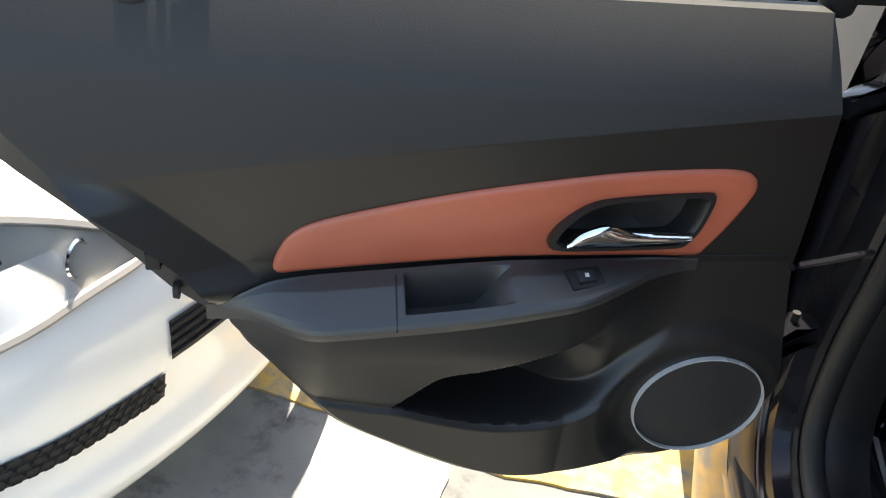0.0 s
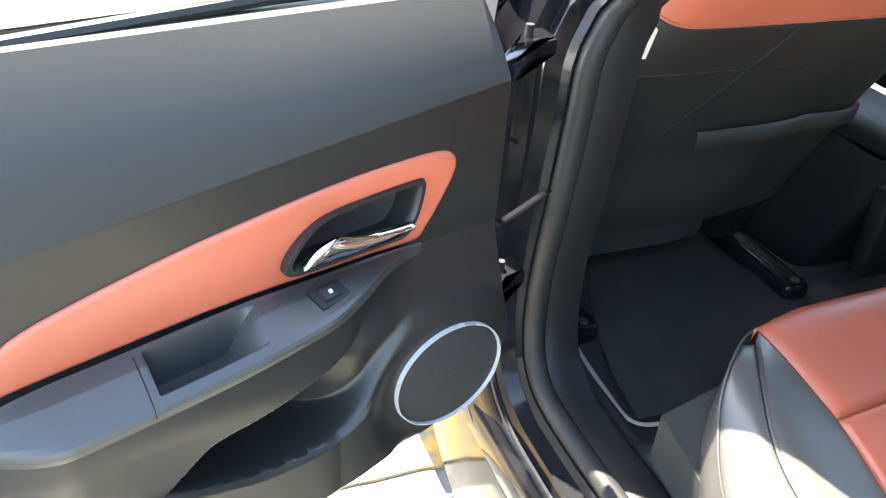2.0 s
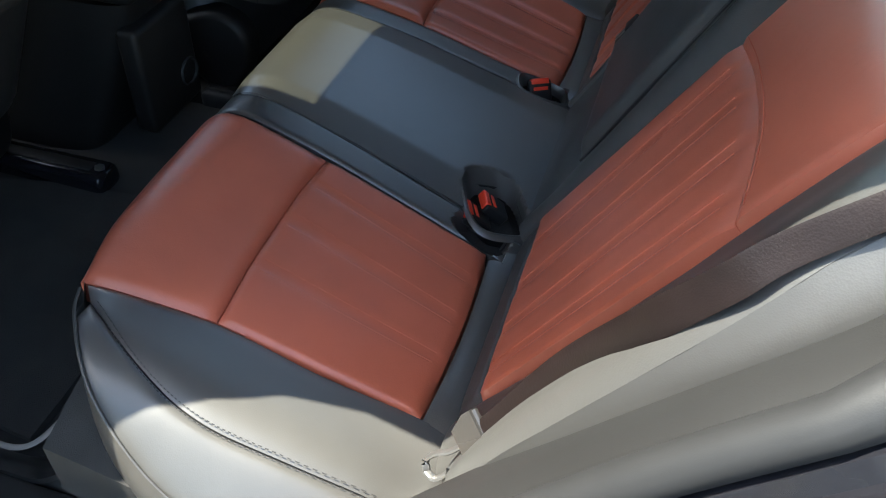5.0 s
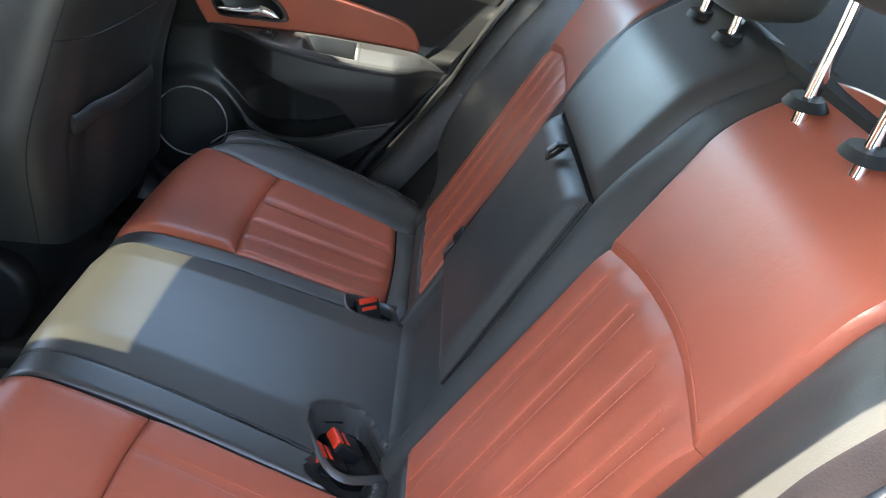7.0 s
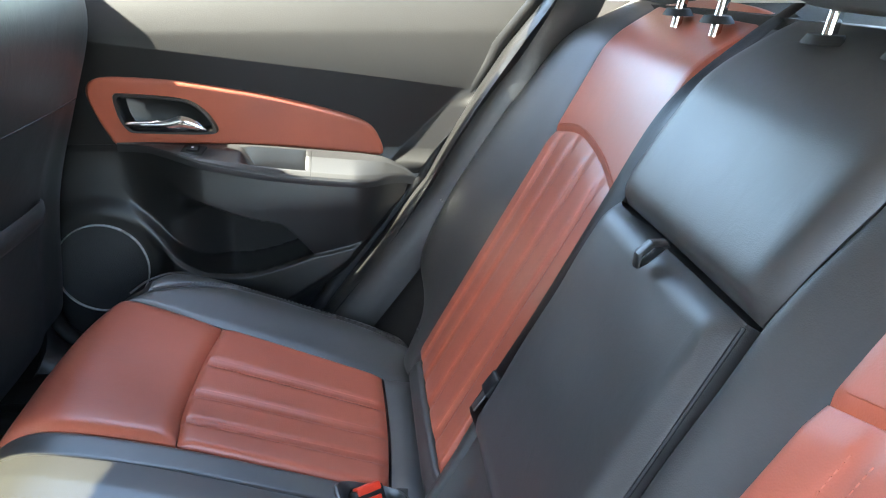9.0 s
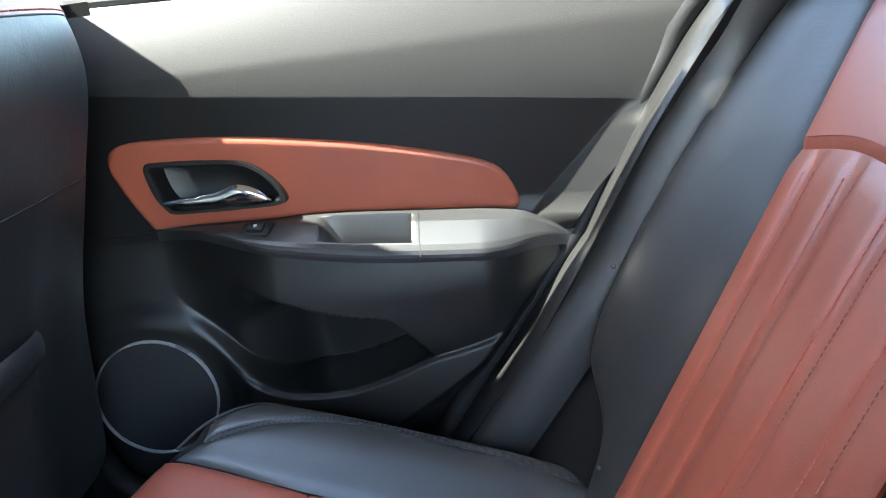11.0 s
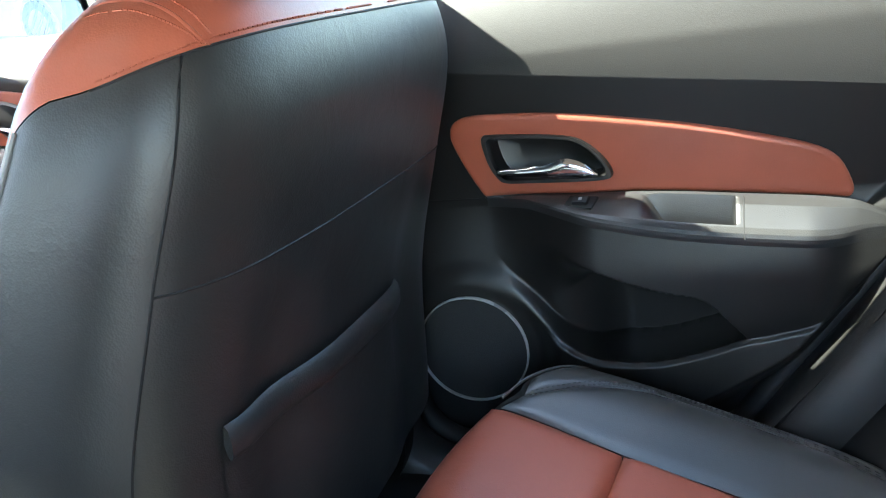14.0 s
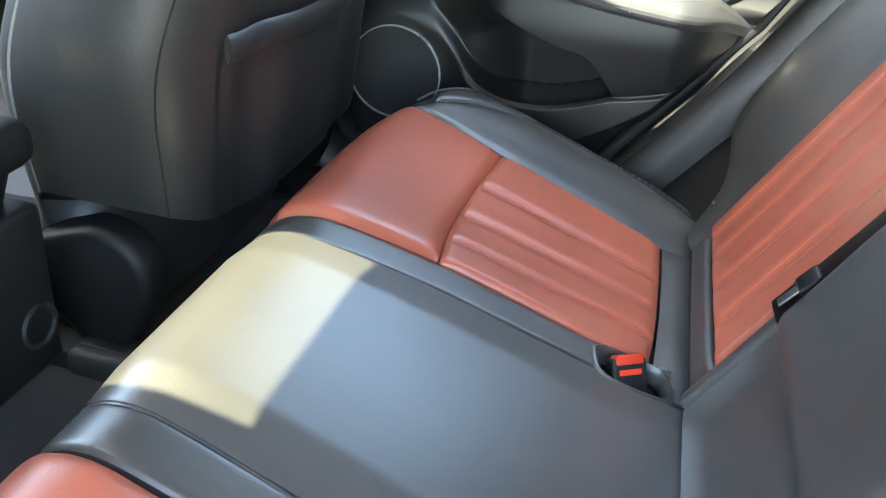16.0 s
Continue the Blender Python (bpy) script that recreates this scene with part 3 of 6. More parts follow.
def ring_of(place, cu, cz, a, b, w, n=44, tilt=0.0):
    return [place(cu + a * math.cos(k * 2 * math.pi / n), w, cz + b * math.sin(k * 2 * math.pi / n)) for k in range(n)]


LIP = curve1([0.17, 0.21, 0.265, 0.35, 0.438, 0.53, 0.57, 0.605], [0.805, 0.797, 0.783, 0.767, 0.757, 0.750, 0.750, 0.744])
EDGE = curve1([0.16, 0.25, 0.32, 0.43, 0.55, 0.583, 0.605], [0.806, 0.801, 0.799, 0.789, 0.776, 0.762, 0.748])


def armrest_section(u):
    """Section of the armrest at u: height at the door, height of its lip, and its reach."""
    reach = 0.050 * smoothstep(0.105, 0.255, u) * smoothstep(0.612, 0.50, u)
    return EDGE(u), LIP(u), reach


def window_w(u, z, slope=0.52):
    """How far the side window leans in."""
    d = max(0.0, z - 1.05)
    return -0.07 + slope * d - 0.30 * d * d + 0.06 * smoothstep(0.0, 0.09, u) * smoothstep(0.0, 0.30, d)


def rear_door(place, name, label, opened):
    door = thing(name, label, "car door", at=tuple(place(0.0, -0.05, 0.48)))
    slope = 0.52 if opened else 0.66

    def fold_at(s):
        return 0.985 - 0.131 * max(0.0, FRONT(0.97) + (REAR(0.91) - FRONT(0.97)) * s)

    def upper(s, t):
        z = fold_at(s) + (belt(0.4) - fold_at(s)) * t
        u = FRONT(z) + (REAR(z) - FRONT(z)) * s
        return place(u, trim_w(u, z), z)

    def trim(s, t):
        z = 0.4975 + (fold_at(s) - 0.4975) * t ** (1.0 + 0.25 * (1 - t))
        u = FRONT(z) + (REAR(z) - FRONT(z)) * s
        z += max(-0.03, min(0.04, CREASE(u) - 0.606)) * math.exp(-((z - 0.606) / 0.06) ** 2) * smoothstep(0.09, 0.15, u) * smoothstep(REAR(z) - 0.02, REAR(z) - 0.09, u) * smoothstep(0.525, 0.575, z)
        return place(u, trim_w(u, z), z)
    bm = sheet(trim, 300, 310, place(0, -0.03, 0) - place(0, 0, 0))
    # opening of the grip cup in the shelf under the armrest
    origin = place(0, 0, 0.79)
    eu, ew = place(1, 0, 0.79) - origin, place(0, 1, 0.79) - origin
    shelf = []
    for f in bm.faces:
        c = f.calc_center_median()
        u, w = (c - origin).dot(eu), (c - origin).dot(ew)
        if 0.31 < u < 0.421 and 0.70 < c.z < 0.80 and 0.10 < w / armrest_section(u)[2] < 0.86 and max(v.co.dot(ew) for v in f.verts) - min(v.co.dot(ew) for v in f.verts) > 0.010:
            shelf.append(f)
    bmesh.ops.delete(bm, geom=shelf, context="FACES_ONLY")
    part("trim_panel", bm, TRIM, door, "dark grey grained plastic door trim")
    part("upper_panel", sheet(upper, 90, 24, place(0, -0.03, 0) - place(0, 0, 0)), TRIM_SKYLIT, door, "dark grey upper door trim, lightened for skylight")
    ins = [(p.x, p.y) for p in spline([(a, b, 0) for a, b in INSERT], 76, closed=True)]
    bez = [(p.x, p.y) for p in spline([(a, b, 0) for a, b in BEZEL], 56, closed=True)]
    cu, cz = 0.195, 0.853
    bm = bmesh.new()
    n = len(ins)
    turn = 1 if sum(ins[k - 1][0] * ins[k][1] - ins[k][0] * ins[k - 1][1] for k in range(n)) > 0 else -1
    rows = []
    for inset, w in ((0.0, -0.012), (0.0, 0.0005), (0.0010, 0.0022), (0.0030, 0.0036), (0.0060, 0.0042), (0.0085, 0.0043)):
        row = []
        for k, (a, b) in enumerate(ins):
            ta, tb = ins[(k + 1) % n][0] - ins[k - 1][0], ins[(k + 1) % n][1] - ins[k - 1][1]
            ln = math.hypot(ta, tb) or 1
            na, nb = -tb / ln, ta / ln
            row.append(bm.verts.new(place(a + turn * na * inset, w + tilt(b), b + turn * nb * inset)))
        rows.append(row)
    for r0, r1 in zip(rows, rows[1:]):
        for k in range(n):
            bm.faces.new((r0[k], r0[(k + 1) % n], r1[(k + 1) % n], r1[k]))
    hole = [bm.verts.new(place(cu + (a - cu) * 0.97, 0.0044 + tilt(b), cz + (b - cz) * 0.97)) for a, b in bez]
    edges = [e for e in (bm.edges.get((rows[-1][k], rows[-1][(k + 1) % n])) for k in range(n)) if e]
    edges += [bm.edges.new((hole[k], hole[(k + 1) % len(hole)])) for k in range(len(hole))]
    bmesh.ops.triangle_fill(bm, edges=edges, use_beauty=True)
    part("insert", bm, ORANGE, door, "tan leather door insert")
    # handle recess: rim, bowl and lever
    bm = bmesh.new()
    levels = [(1.0, -0.002), (1.0, 0.007), (0.985, 0.010), (0.92, 0.010), (0.88, 0.006), (0.86, 0.000), (0.82, -0.022), (0.5, -0.028)]
    rows = [[bm.verts.new(place(cu + (a - cu) * k, w, cz + (b - cz) * (k if k > 0.95 else k - 0.06))) for a, b in bez] for k, w in levels]
    for r0, r1 in zip(rows, rows[1:]):
        for i in range(len(bez)):
            j = (i + 1) % len(bez)
            bm.faces.new((r0[i], r0[j], r1[j], r1[i]))
    bmesh.ops.triangulate(bm, faces=[bm.faces.new(rows[-1])])
    part("handle_bezel", bm, TRIM, door, "dark grey handle recess")
    lever = spline([(0.262, 0.827, 0), (0.245, 0.836, 0), (0.222, 0.842, 0), (0.200, 0.838, 0), (0.165, 0.838, 0), (0.134, 0.839, 0)], 22)
    half = curve1([0, 0.25, 0.45, 0.7, 1.0], [0.003, 0.011, 0.012, 0.007, 0.004])
    bm = bmesh.new()
    rows = []
    for i, p in enumerate(lever):
        k = i / 21
        h = half(k)
        row = []
        for a in range(10):
            an = a * 2 * math.pi / 10
            row.append(bm.verts.new(place(p.x, 0.010 + 0.006 * math.cos(an) + 0.003 * k, p.y + 0.003 + h * math.sin(an) - h * 0.3)))
        rows.append(row)
    for r0, r1 in zip(rows, rows[1:]):
        for i in range(10):
            bm.faces.new((r0[i], r0[(i + 1) % 10], r1[(i + 1) % 10], r1[i]))
    bm.faces.new(rows[0])
    bm.faces.new(rows[-1])
    part("door_handle", bm, CHROME, door, "chrome door handle")

    # armrest top, with the grip cup sunk into it
    def arm(s, t):
        u = 0.112 + 0.508 * s
        edge, lip, reach = armrest_section(u)
        prof = [(-0.10, edge + 0.002), (0.0, edge), (0.30, edge - 0.18 * (edge - lip)), (0.62, edge - 0.52 * (edge - lip)), (0.86, lip + 0.22 * (edge - lip)), (0.96, lip + 0.04 * (edge - lip)), (1.0, lip - 0.003), (0.995, lip - 0.007), (0.97, lip - 0.012)]
        q = t * (len(prof) - 1)
        i = min(int(q), len(prof) - 2)
        f = q - i
        w = (prof[i][0] * (1 - f) + prof[i + 1][0] * f) * reach
        z = prof[i][1] * (1 - f) + prof[i + 1][1] * f
        dip = smoothstep(0.125, 0.150, t) * smoothstep(0.475, 0.445, t) * smoothstep(0.423, 0.418, u) * smoothstep(0.310, 0.350, u)
        return place(u, w + 0.002, z + min(0.0, lip - 0.014 - z) * dip)
    part("armrest", sheet(arm, 180, 100), ARM_TOP, door, "grey moulded armrest with a grip cup")
    seam = [place(0.431, armrest_section(0.431)[2] * k + 0.0025, z) for k, z in ((0.05, 0.789), (0.30, 0.783), (0.62, 0.7725), (0.86, 0.764), (1.02, 0.753))]
    part("armrest_seam", tube(seam, 0.0008, 6), RUBBER, door)
    part("trim_joint", tube([place(u, trim_w(u, 0.801) + 0.0005, 0.801) for u in (0.104, 0.08, 0.05, 0.02, 0.002)], 0.0011, 6), RUBBER, door, "thin joint in the trim")
    # window switch
    def sw(a, b, h):
        k = (0.80 - b) / 0.027
        return place(a + 0.010, 0.006 + 0.030 * k + h * 0.35, EDGE(a) - 0.002 - 0.011 * k + h * 0.9)
    part("switch_bezel", prism([(0.250, 0.795), (0.214, 0.797), (0.208, 0.777), (0.244, 0.773)], sw, 0.006, 0.0015), TRIM_DARK, door, "gloss black switch plate")
    part("window_switch", prism([(0.240, 0.791), (0.221, 0.792), (0.219, 0.780), (0.238, 0.778)], sw, 0.011, 0.002), RUBBER, door, "black rocker switch")
    bm = prism([(0.2315, 0.787), (0.2275, 0.787), (0.2275, 0.783), (0.2315, 0.783)], lambda a, b, h: sw(a, b, h + 0.0105), 0.0012)
    part("switch_mark", bm, SILVER, door, "small white switch symbol", smooth=False)
    # loudspeaker
    bm = bmesh.new()
    prof = [(1.0, 0.006), (1.0, 0.015), (0.994, 0.018), (0.976, 0.018), (0.968, 0.013)]
    rows = [[bm.verts.new(v) for v in ring_of(place, *SPK_C, SPK_A * k, SPK_B * k, w)] for k, w in prof]
    for r0, r1 in zip(rows, rows[1:]):
        for i in range(44):
            bm.faces.new((r0[i], r0[(i + 1) % 44], r1[(i + 1) % 44], r1[i]))
    part("speaker_ring", bm, SILVER, door, "satin silver speaker ring")
    bm = bmesh.new()
    rows = [[bm.verts.new(v) for v in ring_of(place, *SPK_C, SPK_A * k, SPK_B * k, w)] for k, w in ((0.966, 0.0135), (0.7, 0.0165), (0.4, 0.0195), (0.12, 0.020))]
    for r0, r1 in zip(rows, rows[1:]):
        for i in range(44):
            bm.faces.new((r0[i], r0[(i + 1) % 44], r1[(i + 1) % 44], r1[i]))
    bm.faces.new(rows[-1])
    part("speaker_grille", bm, GRILLE, door, "black perforated speaker grille")
    # shut face, outer skin, belt seal, window and its frame
    def rim(s, t):
        z = 0.487 + (belt(0.4) - 0.487) * s
        u = REAR(z)
        return place(u + 0.018 * math.sin(t * math.pi / 2), -0.03 - 0.10 * t + trim_w(u, z), z)
    part("shut_face", sheet(rim, 50, 8), PAINT, door, "glossy black door edge with grime")

    reach = 0.056 if opened else 0.12

    def flange(s, t):
        z = 0.4975 + (1.0 - 0.4975) * min(1, max(0, (s - 0.25) / 0.5))
        if s < 0.25:
            u = 0.03 + 0.27 * s / 0.25
            z = BOTTOM(u) + 0.006 - 0.012 * t
        else:
            wide = reach * (smoothstep(0.66, 0.76, z) * 0.85 + 0.15) if opened else reach
            u = REAR(z) + wide * t
            z -= 0.3 * wide * t
        return place(u, -0.034 - 0.02 * t, z)
    part("door_flange", sheet(flange, 60, 4), EDGE_PAINT if opened else RUBBER, door, "black door flange")
    if not opened:
        # Header added out of view, its depth set to shade the lower pillar trim.
        deep_at = curve1([0.05, 0.10, 0.20, 0.26, 0.32, 0.45, 0.60], [0.640, 0.645, 0.652, 0.664, 0.676, 0.680, 0.685])
        part("header_sun_block", sheet(lambda s, t: Vector(((0.592 + 0.03 * s * s) * (1 - t) + deep_at(0.06 + 0.50 * s) * t, -0.06 - 0.50 * s, 1.392 - 0.055 * s * s - 0.014 * t)), 30, 5, (0, 0, 0.012)), RUBBER, door, "black unseen header added to block sun above the door")
        part("inner_panel", sheet(lambda s, t: place(-0.10 + 1.10 * s, -0.108, 0.36 + 0.68 * t), 8, 8), RUBBER, door, "black inner door panel")
        part("front_flange", sheet(lambda s, t: place(-0.14 + 0.22 * s, -0.036 - 0.002 * s, 0.38 + 0.70 * t), 6, 10), RUBBER, door, "black door flange")

    def front_rim(s, t):
        z = 0.487 + (belt(0.4) - 0.487) * s
        return place(FRONT(z) - 0.012 * math.sin(t * math.pi), -0.025 - 0.09 * t, z)
    part("hinge_face", sheet(front_rim, 40, 6), PAINT, door, "glossy black door edge")

    def skin(s, t):
        z = 0.44 + (belt(0.4) - 0.44) * t
        zz = max(z, 0.49)
        return place(FRONT(zz) + (REAR(zz) + 0.02 - FRONT(zz)) * s, -0.115 - 0.03 * math.sin(t * math.pi) + 0.02 * t, z)
    part("outer_skin", sheet(skin, 20, 20), PAINT, door, "glossy black outer door skin")
    part("bottom_seal", tube([place(0.10 + 0.385 * k / 18, -0.040, BOTTOM(0.10 + 0.385 * k / 18) + 0.010 - 0.012 * smoothstep(13, 17, k)) for k in range(19)], 0.014, 8), RUBBER, door, "black rubber lower seal")
    part("belt_seal", tube([place(0.03 + 0.86 * k / 12, -0.062, belt(0.03 + 0.86 * k / 12) + 0.002) for k in range(13)], 0.007, 8), RUBBER, door, "black rubber belt seal")

    def glass(s, t):
        u = 0.045 + 0.86 * s
        top = 1.375 - 0.30 * max(0, s - 0.45) ** 1.6 * 2
        z = belt(u) - 0.01 + (max(top, belt(u) + 0.01) - belt(u) + 0.01) * t
        return place(u, window_w(u, z, slope) - 0.002, z)
    part("window_pane", sheet(glass, 16, 10), PRIVACY, door, "lightly tinted side window").visible_shadow = not opened
    fr = [place(u, window_w(u, z, slope), z) for u, z in ((0.012, 1.06), (0.022, 1.14), (0.032, 1.227), (0.042, 1.30), (0.068, 1.352), (0.13, 1.378), (0.24, 1.388), (0.50, 1.36), (0.70, 1.25), (0.85, 1.12), (0.915, 1.05))]
    part("window_frame", tube(spline(fr, 50), 0.018, 10), RUBBER, door, "black window frame")
    # Cover added and widened to block sun ahead of the window post.
    part("pillar_cover", sheet(lambda s, t: place(-0.090 + 0.108 * s, window_w(0.02, 1.06 + 0.30 * t) - 0.004, 1.06 + 0.30 * t), 4, 12, place(0, -0.012, 0) - place(0, 0, 0)), RUBBER, door, "black cover widened past the window post to block sun")
    part("knob_base", prism([(0.665 + 0.016 * math.cos(k * math.pi / 10), 0.016 * math.sin(k * math.pi / 10)) for k in range(20)], lambda a, b, h: place(a, -0.042 + b * 0.6, belt(0.66) - 0.010 + h), 0.010, 0.003), RUBBER, door, "black knob collar")
    part("lock_knob", tube([place(0.665, -0.042, 1.03), place(0.665, -0.042, 1.066), place(0.665, -0.042, 1.074)], 0.007, 12), RUBBER, door, "black lock knob")
    return door


left_door = rear_door(open_door, "rear_door", "open rear car door, dark grey trim with tan insert", True)
rear_door(shut_door, "rear_door", "closed rear car door, dark grey trim with tan insert", False)
part("check_strap", tube(strap, 0.005, 8, flat=0.6), PAINT, left_door, "black door check strap")
for z in (0.66, 0.98):
    bm = prism([(-0.852, 0.026), (-0.885, 0.020), (-0.905, -0.012), (-0.938, -0.050), (-0.952, -0.072), (-0.940, -0.085), (-0.918, -0.060), (-0.882, -0.022), (-0.852, -0.012)], lambda a, b, h: Vector((a, b, z - 0.010 + h)), 0.020, 0.004)
    hinge = part("hinge", bm, PAINT, left_door, "black painted door hinge")
    part("hinge_pin", tube([(-0.884, -0.002, z - 0.026), (-0.884, -0.002, z + 0.024)], 0.005, 12), RUBBER, hinge)
# etched marks on the open door's window
for k, (u0, u1, z0, z1) in enumerate(((0.600, 0.632, 1.070, 1.073), (0.600, 0.632, 1.077, 1.080), (0.600, 0.630, 1.084, 1.087), (0.636, 0.644, 1.070, 1.082))):
    bm = prism([(u0, z0), (u1, z0), (u1, z1), (u0, z1)], lambda a, b, h: open_door(a, -0.058 + 0.32 * (b - 1.05) + h, b), 0.0008)
    part("etched_mark", bm, PALE, left_door, "pale etched maker's mark", smooth=False)


# ---------------------------------------------------------------- rear bench
bench = thing("rear_bench_seat", "black leather rear bench with tan pads and folded armrest", "car seat", at=(0, -0.35, 0.40))
CY = curve1([-0.66, -0.60, -0.54, -0.42, -0.30, -0.20, -0.15, -0.11, -0.085], [0.452, 0.466, 0.486, 0.531, 0.575, 0.604, 0.610, 0.592, 0.55])


WELLS = ((-0.132, -0.523, 0.062, 0.047, 0.5), (0.200, -0.520, 0.028, 0.042, 0.2))


def cush(x, y, sunk=True):
    """Height of the bench's upper side."""
    h = CY(y)
    ax = abs(x)
    h -= 0.010 * math.exp(-((ax - 0.38) / 0.13) ** 2) * smoothstep(-0.12, -0.25, y)
    h += 0.020 * math.exp(-((ax - 0.640) / 0.065) ** 2) * smoothstep(-0.64, -0.50, y)
    h -= 0.07 * smoothstep(0.655, 0.775, ax) ** 1.5
    if sunk:
        for cx, cy, rx, ry, yaw in WELLS:
            dx, dy = x - cx, y - cy
            px, py = dx * math.cos(yaw) + dy * math.sin(yaw), dy * math.cos(yaw) - dx * math.sin(yaw)
            h -= 0.045 * smoothstep(1.0, 0.75, (abs(px / rx) ** 3 + abs(py / ry) ** 3) ** (1 / 3))
    return h


SEWN = {}


def sew(name, sx, lines, up, pitch=0.0055, r=0.0006, horizontal=False):
    """Rows of short stitches along the given lines of a sewn panel."""
    f = SEWN[name, sx]
    bm = bmesh.new()
    for c in lines:
        at = (lambda k: f(k, c)) if horizontal else (lambda k: f(c, k))
        a = at(0.05)
        steps = int((at(0.95) - a).length / pitch)
        for i in range(steps):
            k = 0.05 + 0.9 * i / steps
            p, q = at(k), at(k + 0.9 / steps * 0.62)
            tube([p + up * 0.0006, q + up * 0.0006], r, 4, bm)
    tagged(part("stitching", bm, THREAD_TAN, bench, "tan stitching on the flutes"), kind="stuff")


def panel(name, parent, mat, front, rear, nu, nv, puff, flutes=(), label="", sx=1):
    """A sewn panel on the cushion, between a front and a rear edge of (x, y) points; it swells by puff and dips at its seams and flutes."""
    a = spline([(x, y, 0) for x, y in front], nu + 1)
    b = spline([(x, y, 0) for x, y in rear], nu + 1)

    def f(s, t):
        i = min(int(round(s * nu)), nu)
        p = a[i].lerp(b[i], t)
        e = min(1.0, min(s, 1 - s) * nu * 0.3) * min(1.0, min(t, 1 - t) * nv * 0.3)
        e = math.sqrt(max(0, e * (2 - e)))
        h = cush(p.x, p.y) + puff * e - 0.004
        for c in flutes:
            h -= (0.0036 if sx > 0 else 0.0016) * math.exp(-((s - c) * (abs(a[-1].x - a[0].x)) / 0.006) ** 2) * smoothstep(0.0, 0.06, t) * smoothstep(1.0, 0.96, t)
        return Vector((sx * p.x, p.y, h))
    SEWN[name, sx] = f
    return part(name, sheet(f, nu, nv, (0, 0, -0.03)), mat, parent, label)


for sx in (-1, 1):
    # front half of the pad rolls over the front edge
    panel("front_pad", bench, ORANGE, [(0.190, -0.090), (0.30, -0.094), (0.45, -0.114), (0.562, -0.150)], [(0.214, -0.293), (0.30, -0.285), (0.42, -0.286), (0.537, -0.298)], 40, 30, 0.010, label="tan leather front pad", sx=sx)
    panel("rear_pad", bench, ORANGE, [(0.214, -0.295), (0.30, -0.287), (0.42, -0.288), (0.537, -0.300)], [(0.234, -0.536), (0.33, -0.541), (0.43, -0.541), (0.528, -0.538)], 88, 40, 0.008, flutes=(0.20, 0.23, 0.44, 0.47, 0.68, 0.71), label="tan leather fluted pad", sx=sx)
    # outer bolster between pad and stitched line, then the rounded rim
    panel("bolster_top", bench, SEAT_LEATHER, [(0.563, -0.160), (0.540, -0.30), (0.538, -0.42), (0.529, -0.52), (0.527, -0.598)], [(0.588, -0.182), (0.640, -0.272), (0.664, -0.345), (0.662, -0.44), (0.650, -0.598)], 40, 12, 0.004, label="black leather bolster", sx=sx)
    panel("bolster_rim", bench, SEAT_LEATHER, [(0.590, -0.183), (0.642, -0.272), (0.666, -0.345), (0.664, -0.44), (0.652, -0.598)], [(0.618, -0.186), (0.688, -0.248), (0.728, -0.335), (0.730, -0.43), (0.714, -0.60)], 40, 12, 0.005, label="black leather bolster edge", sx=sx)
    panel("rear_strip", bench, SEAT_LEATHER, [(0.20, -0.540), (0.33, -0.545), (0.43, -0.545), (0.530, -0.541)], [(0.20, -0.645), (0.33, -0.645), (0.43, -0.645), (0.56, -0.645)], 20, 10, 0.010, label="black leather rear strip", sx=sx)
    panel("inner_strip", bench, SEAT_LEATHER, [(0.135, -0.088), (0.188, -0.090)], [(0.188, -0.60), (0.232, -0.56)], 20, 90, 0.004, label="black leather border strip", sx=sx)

    # side wall of the bolster and front apron
    def wall(s, t, sx=sx):
        o = rim_pts[min(int(round(s * 40)), 40)]
        z0 = cush(o.x, o.y) - 0.002
        bulge = 0.014 * math.sin(min(1, t * 1.3) * math.pi)
        return Vector((sx * (o.x + bulge - 0.05 * t * t), o.y + (0.03 * t if s < 0.3 else 0), z0 - (z0 - 0.36) * t))
    rim_pts = spline([(0.50, -0.127, 0), (0.562, -0.156, 0), (0.590, -0.176, 0), (0.618, -0.187, 0), (0.688, -0.247, 0), (0.728, -0.334, 0), (0.731, -0.43, 0), (0.716, -0.60, 0)], 41)
    part("side_panel", sheet(wall, 40, 10), LEATHER, bench, "black leather side of the cushion")
    # double stitching and piping
    def along(pts, dz, n=60):
        return [Vector((sx * p.x, p.y, cush(p.x, p.y) + dz)) for p in spline([(a, b, 0) for a, b in pts], n)]
    for off in (-0.0035, 0.0035):
        line = [(0.589 + off, -0.190), (0.641 + off, -0.272), (0.665 + off, -0.345), (0.663 + off, -0.44), (0.651 + off, -0.59)]
        pts = along(line, 0.001, 121)
        bm = bmesh.new()
        for i in range(0, 120, 2):
            tube([pts[i], pts[i + 1]], 0.0006, 5, bm)
        tagged(part("stitching", bm, THREAD, bench, "grey double stitching"), kind="stuff")
    part("piping", tube(along([(0.575, -0.160), (0.618, -0.186), (0.688, -0.248), (0.728, -0.335), (0.730, -0.43), (0.714, -0.60)], 0.0), 0.0018, 7), LEATHER, bench, "black leather piping")
    part("border_seam", tube(along([(0.137, -0.100), (0.152, -0.235), (0.162, -0.32), (0.165, -0.40), (0.176, -0.475), (0.19, -0.59)], -0.0005), 0.0016, 6), THREAD, bench, "dark seam")

def middle_panel(s, t):
    x, y = (-0.140 - 0.045 * t) + (0.28 + 0.09 * t) * s, -0.088 - 0.556 * t
    return Vector((x, y, cush(0, y) - cush(x, y, False) + cush(x, y) + 0.007 * min(1, 6 * min(s, 1 - s))))


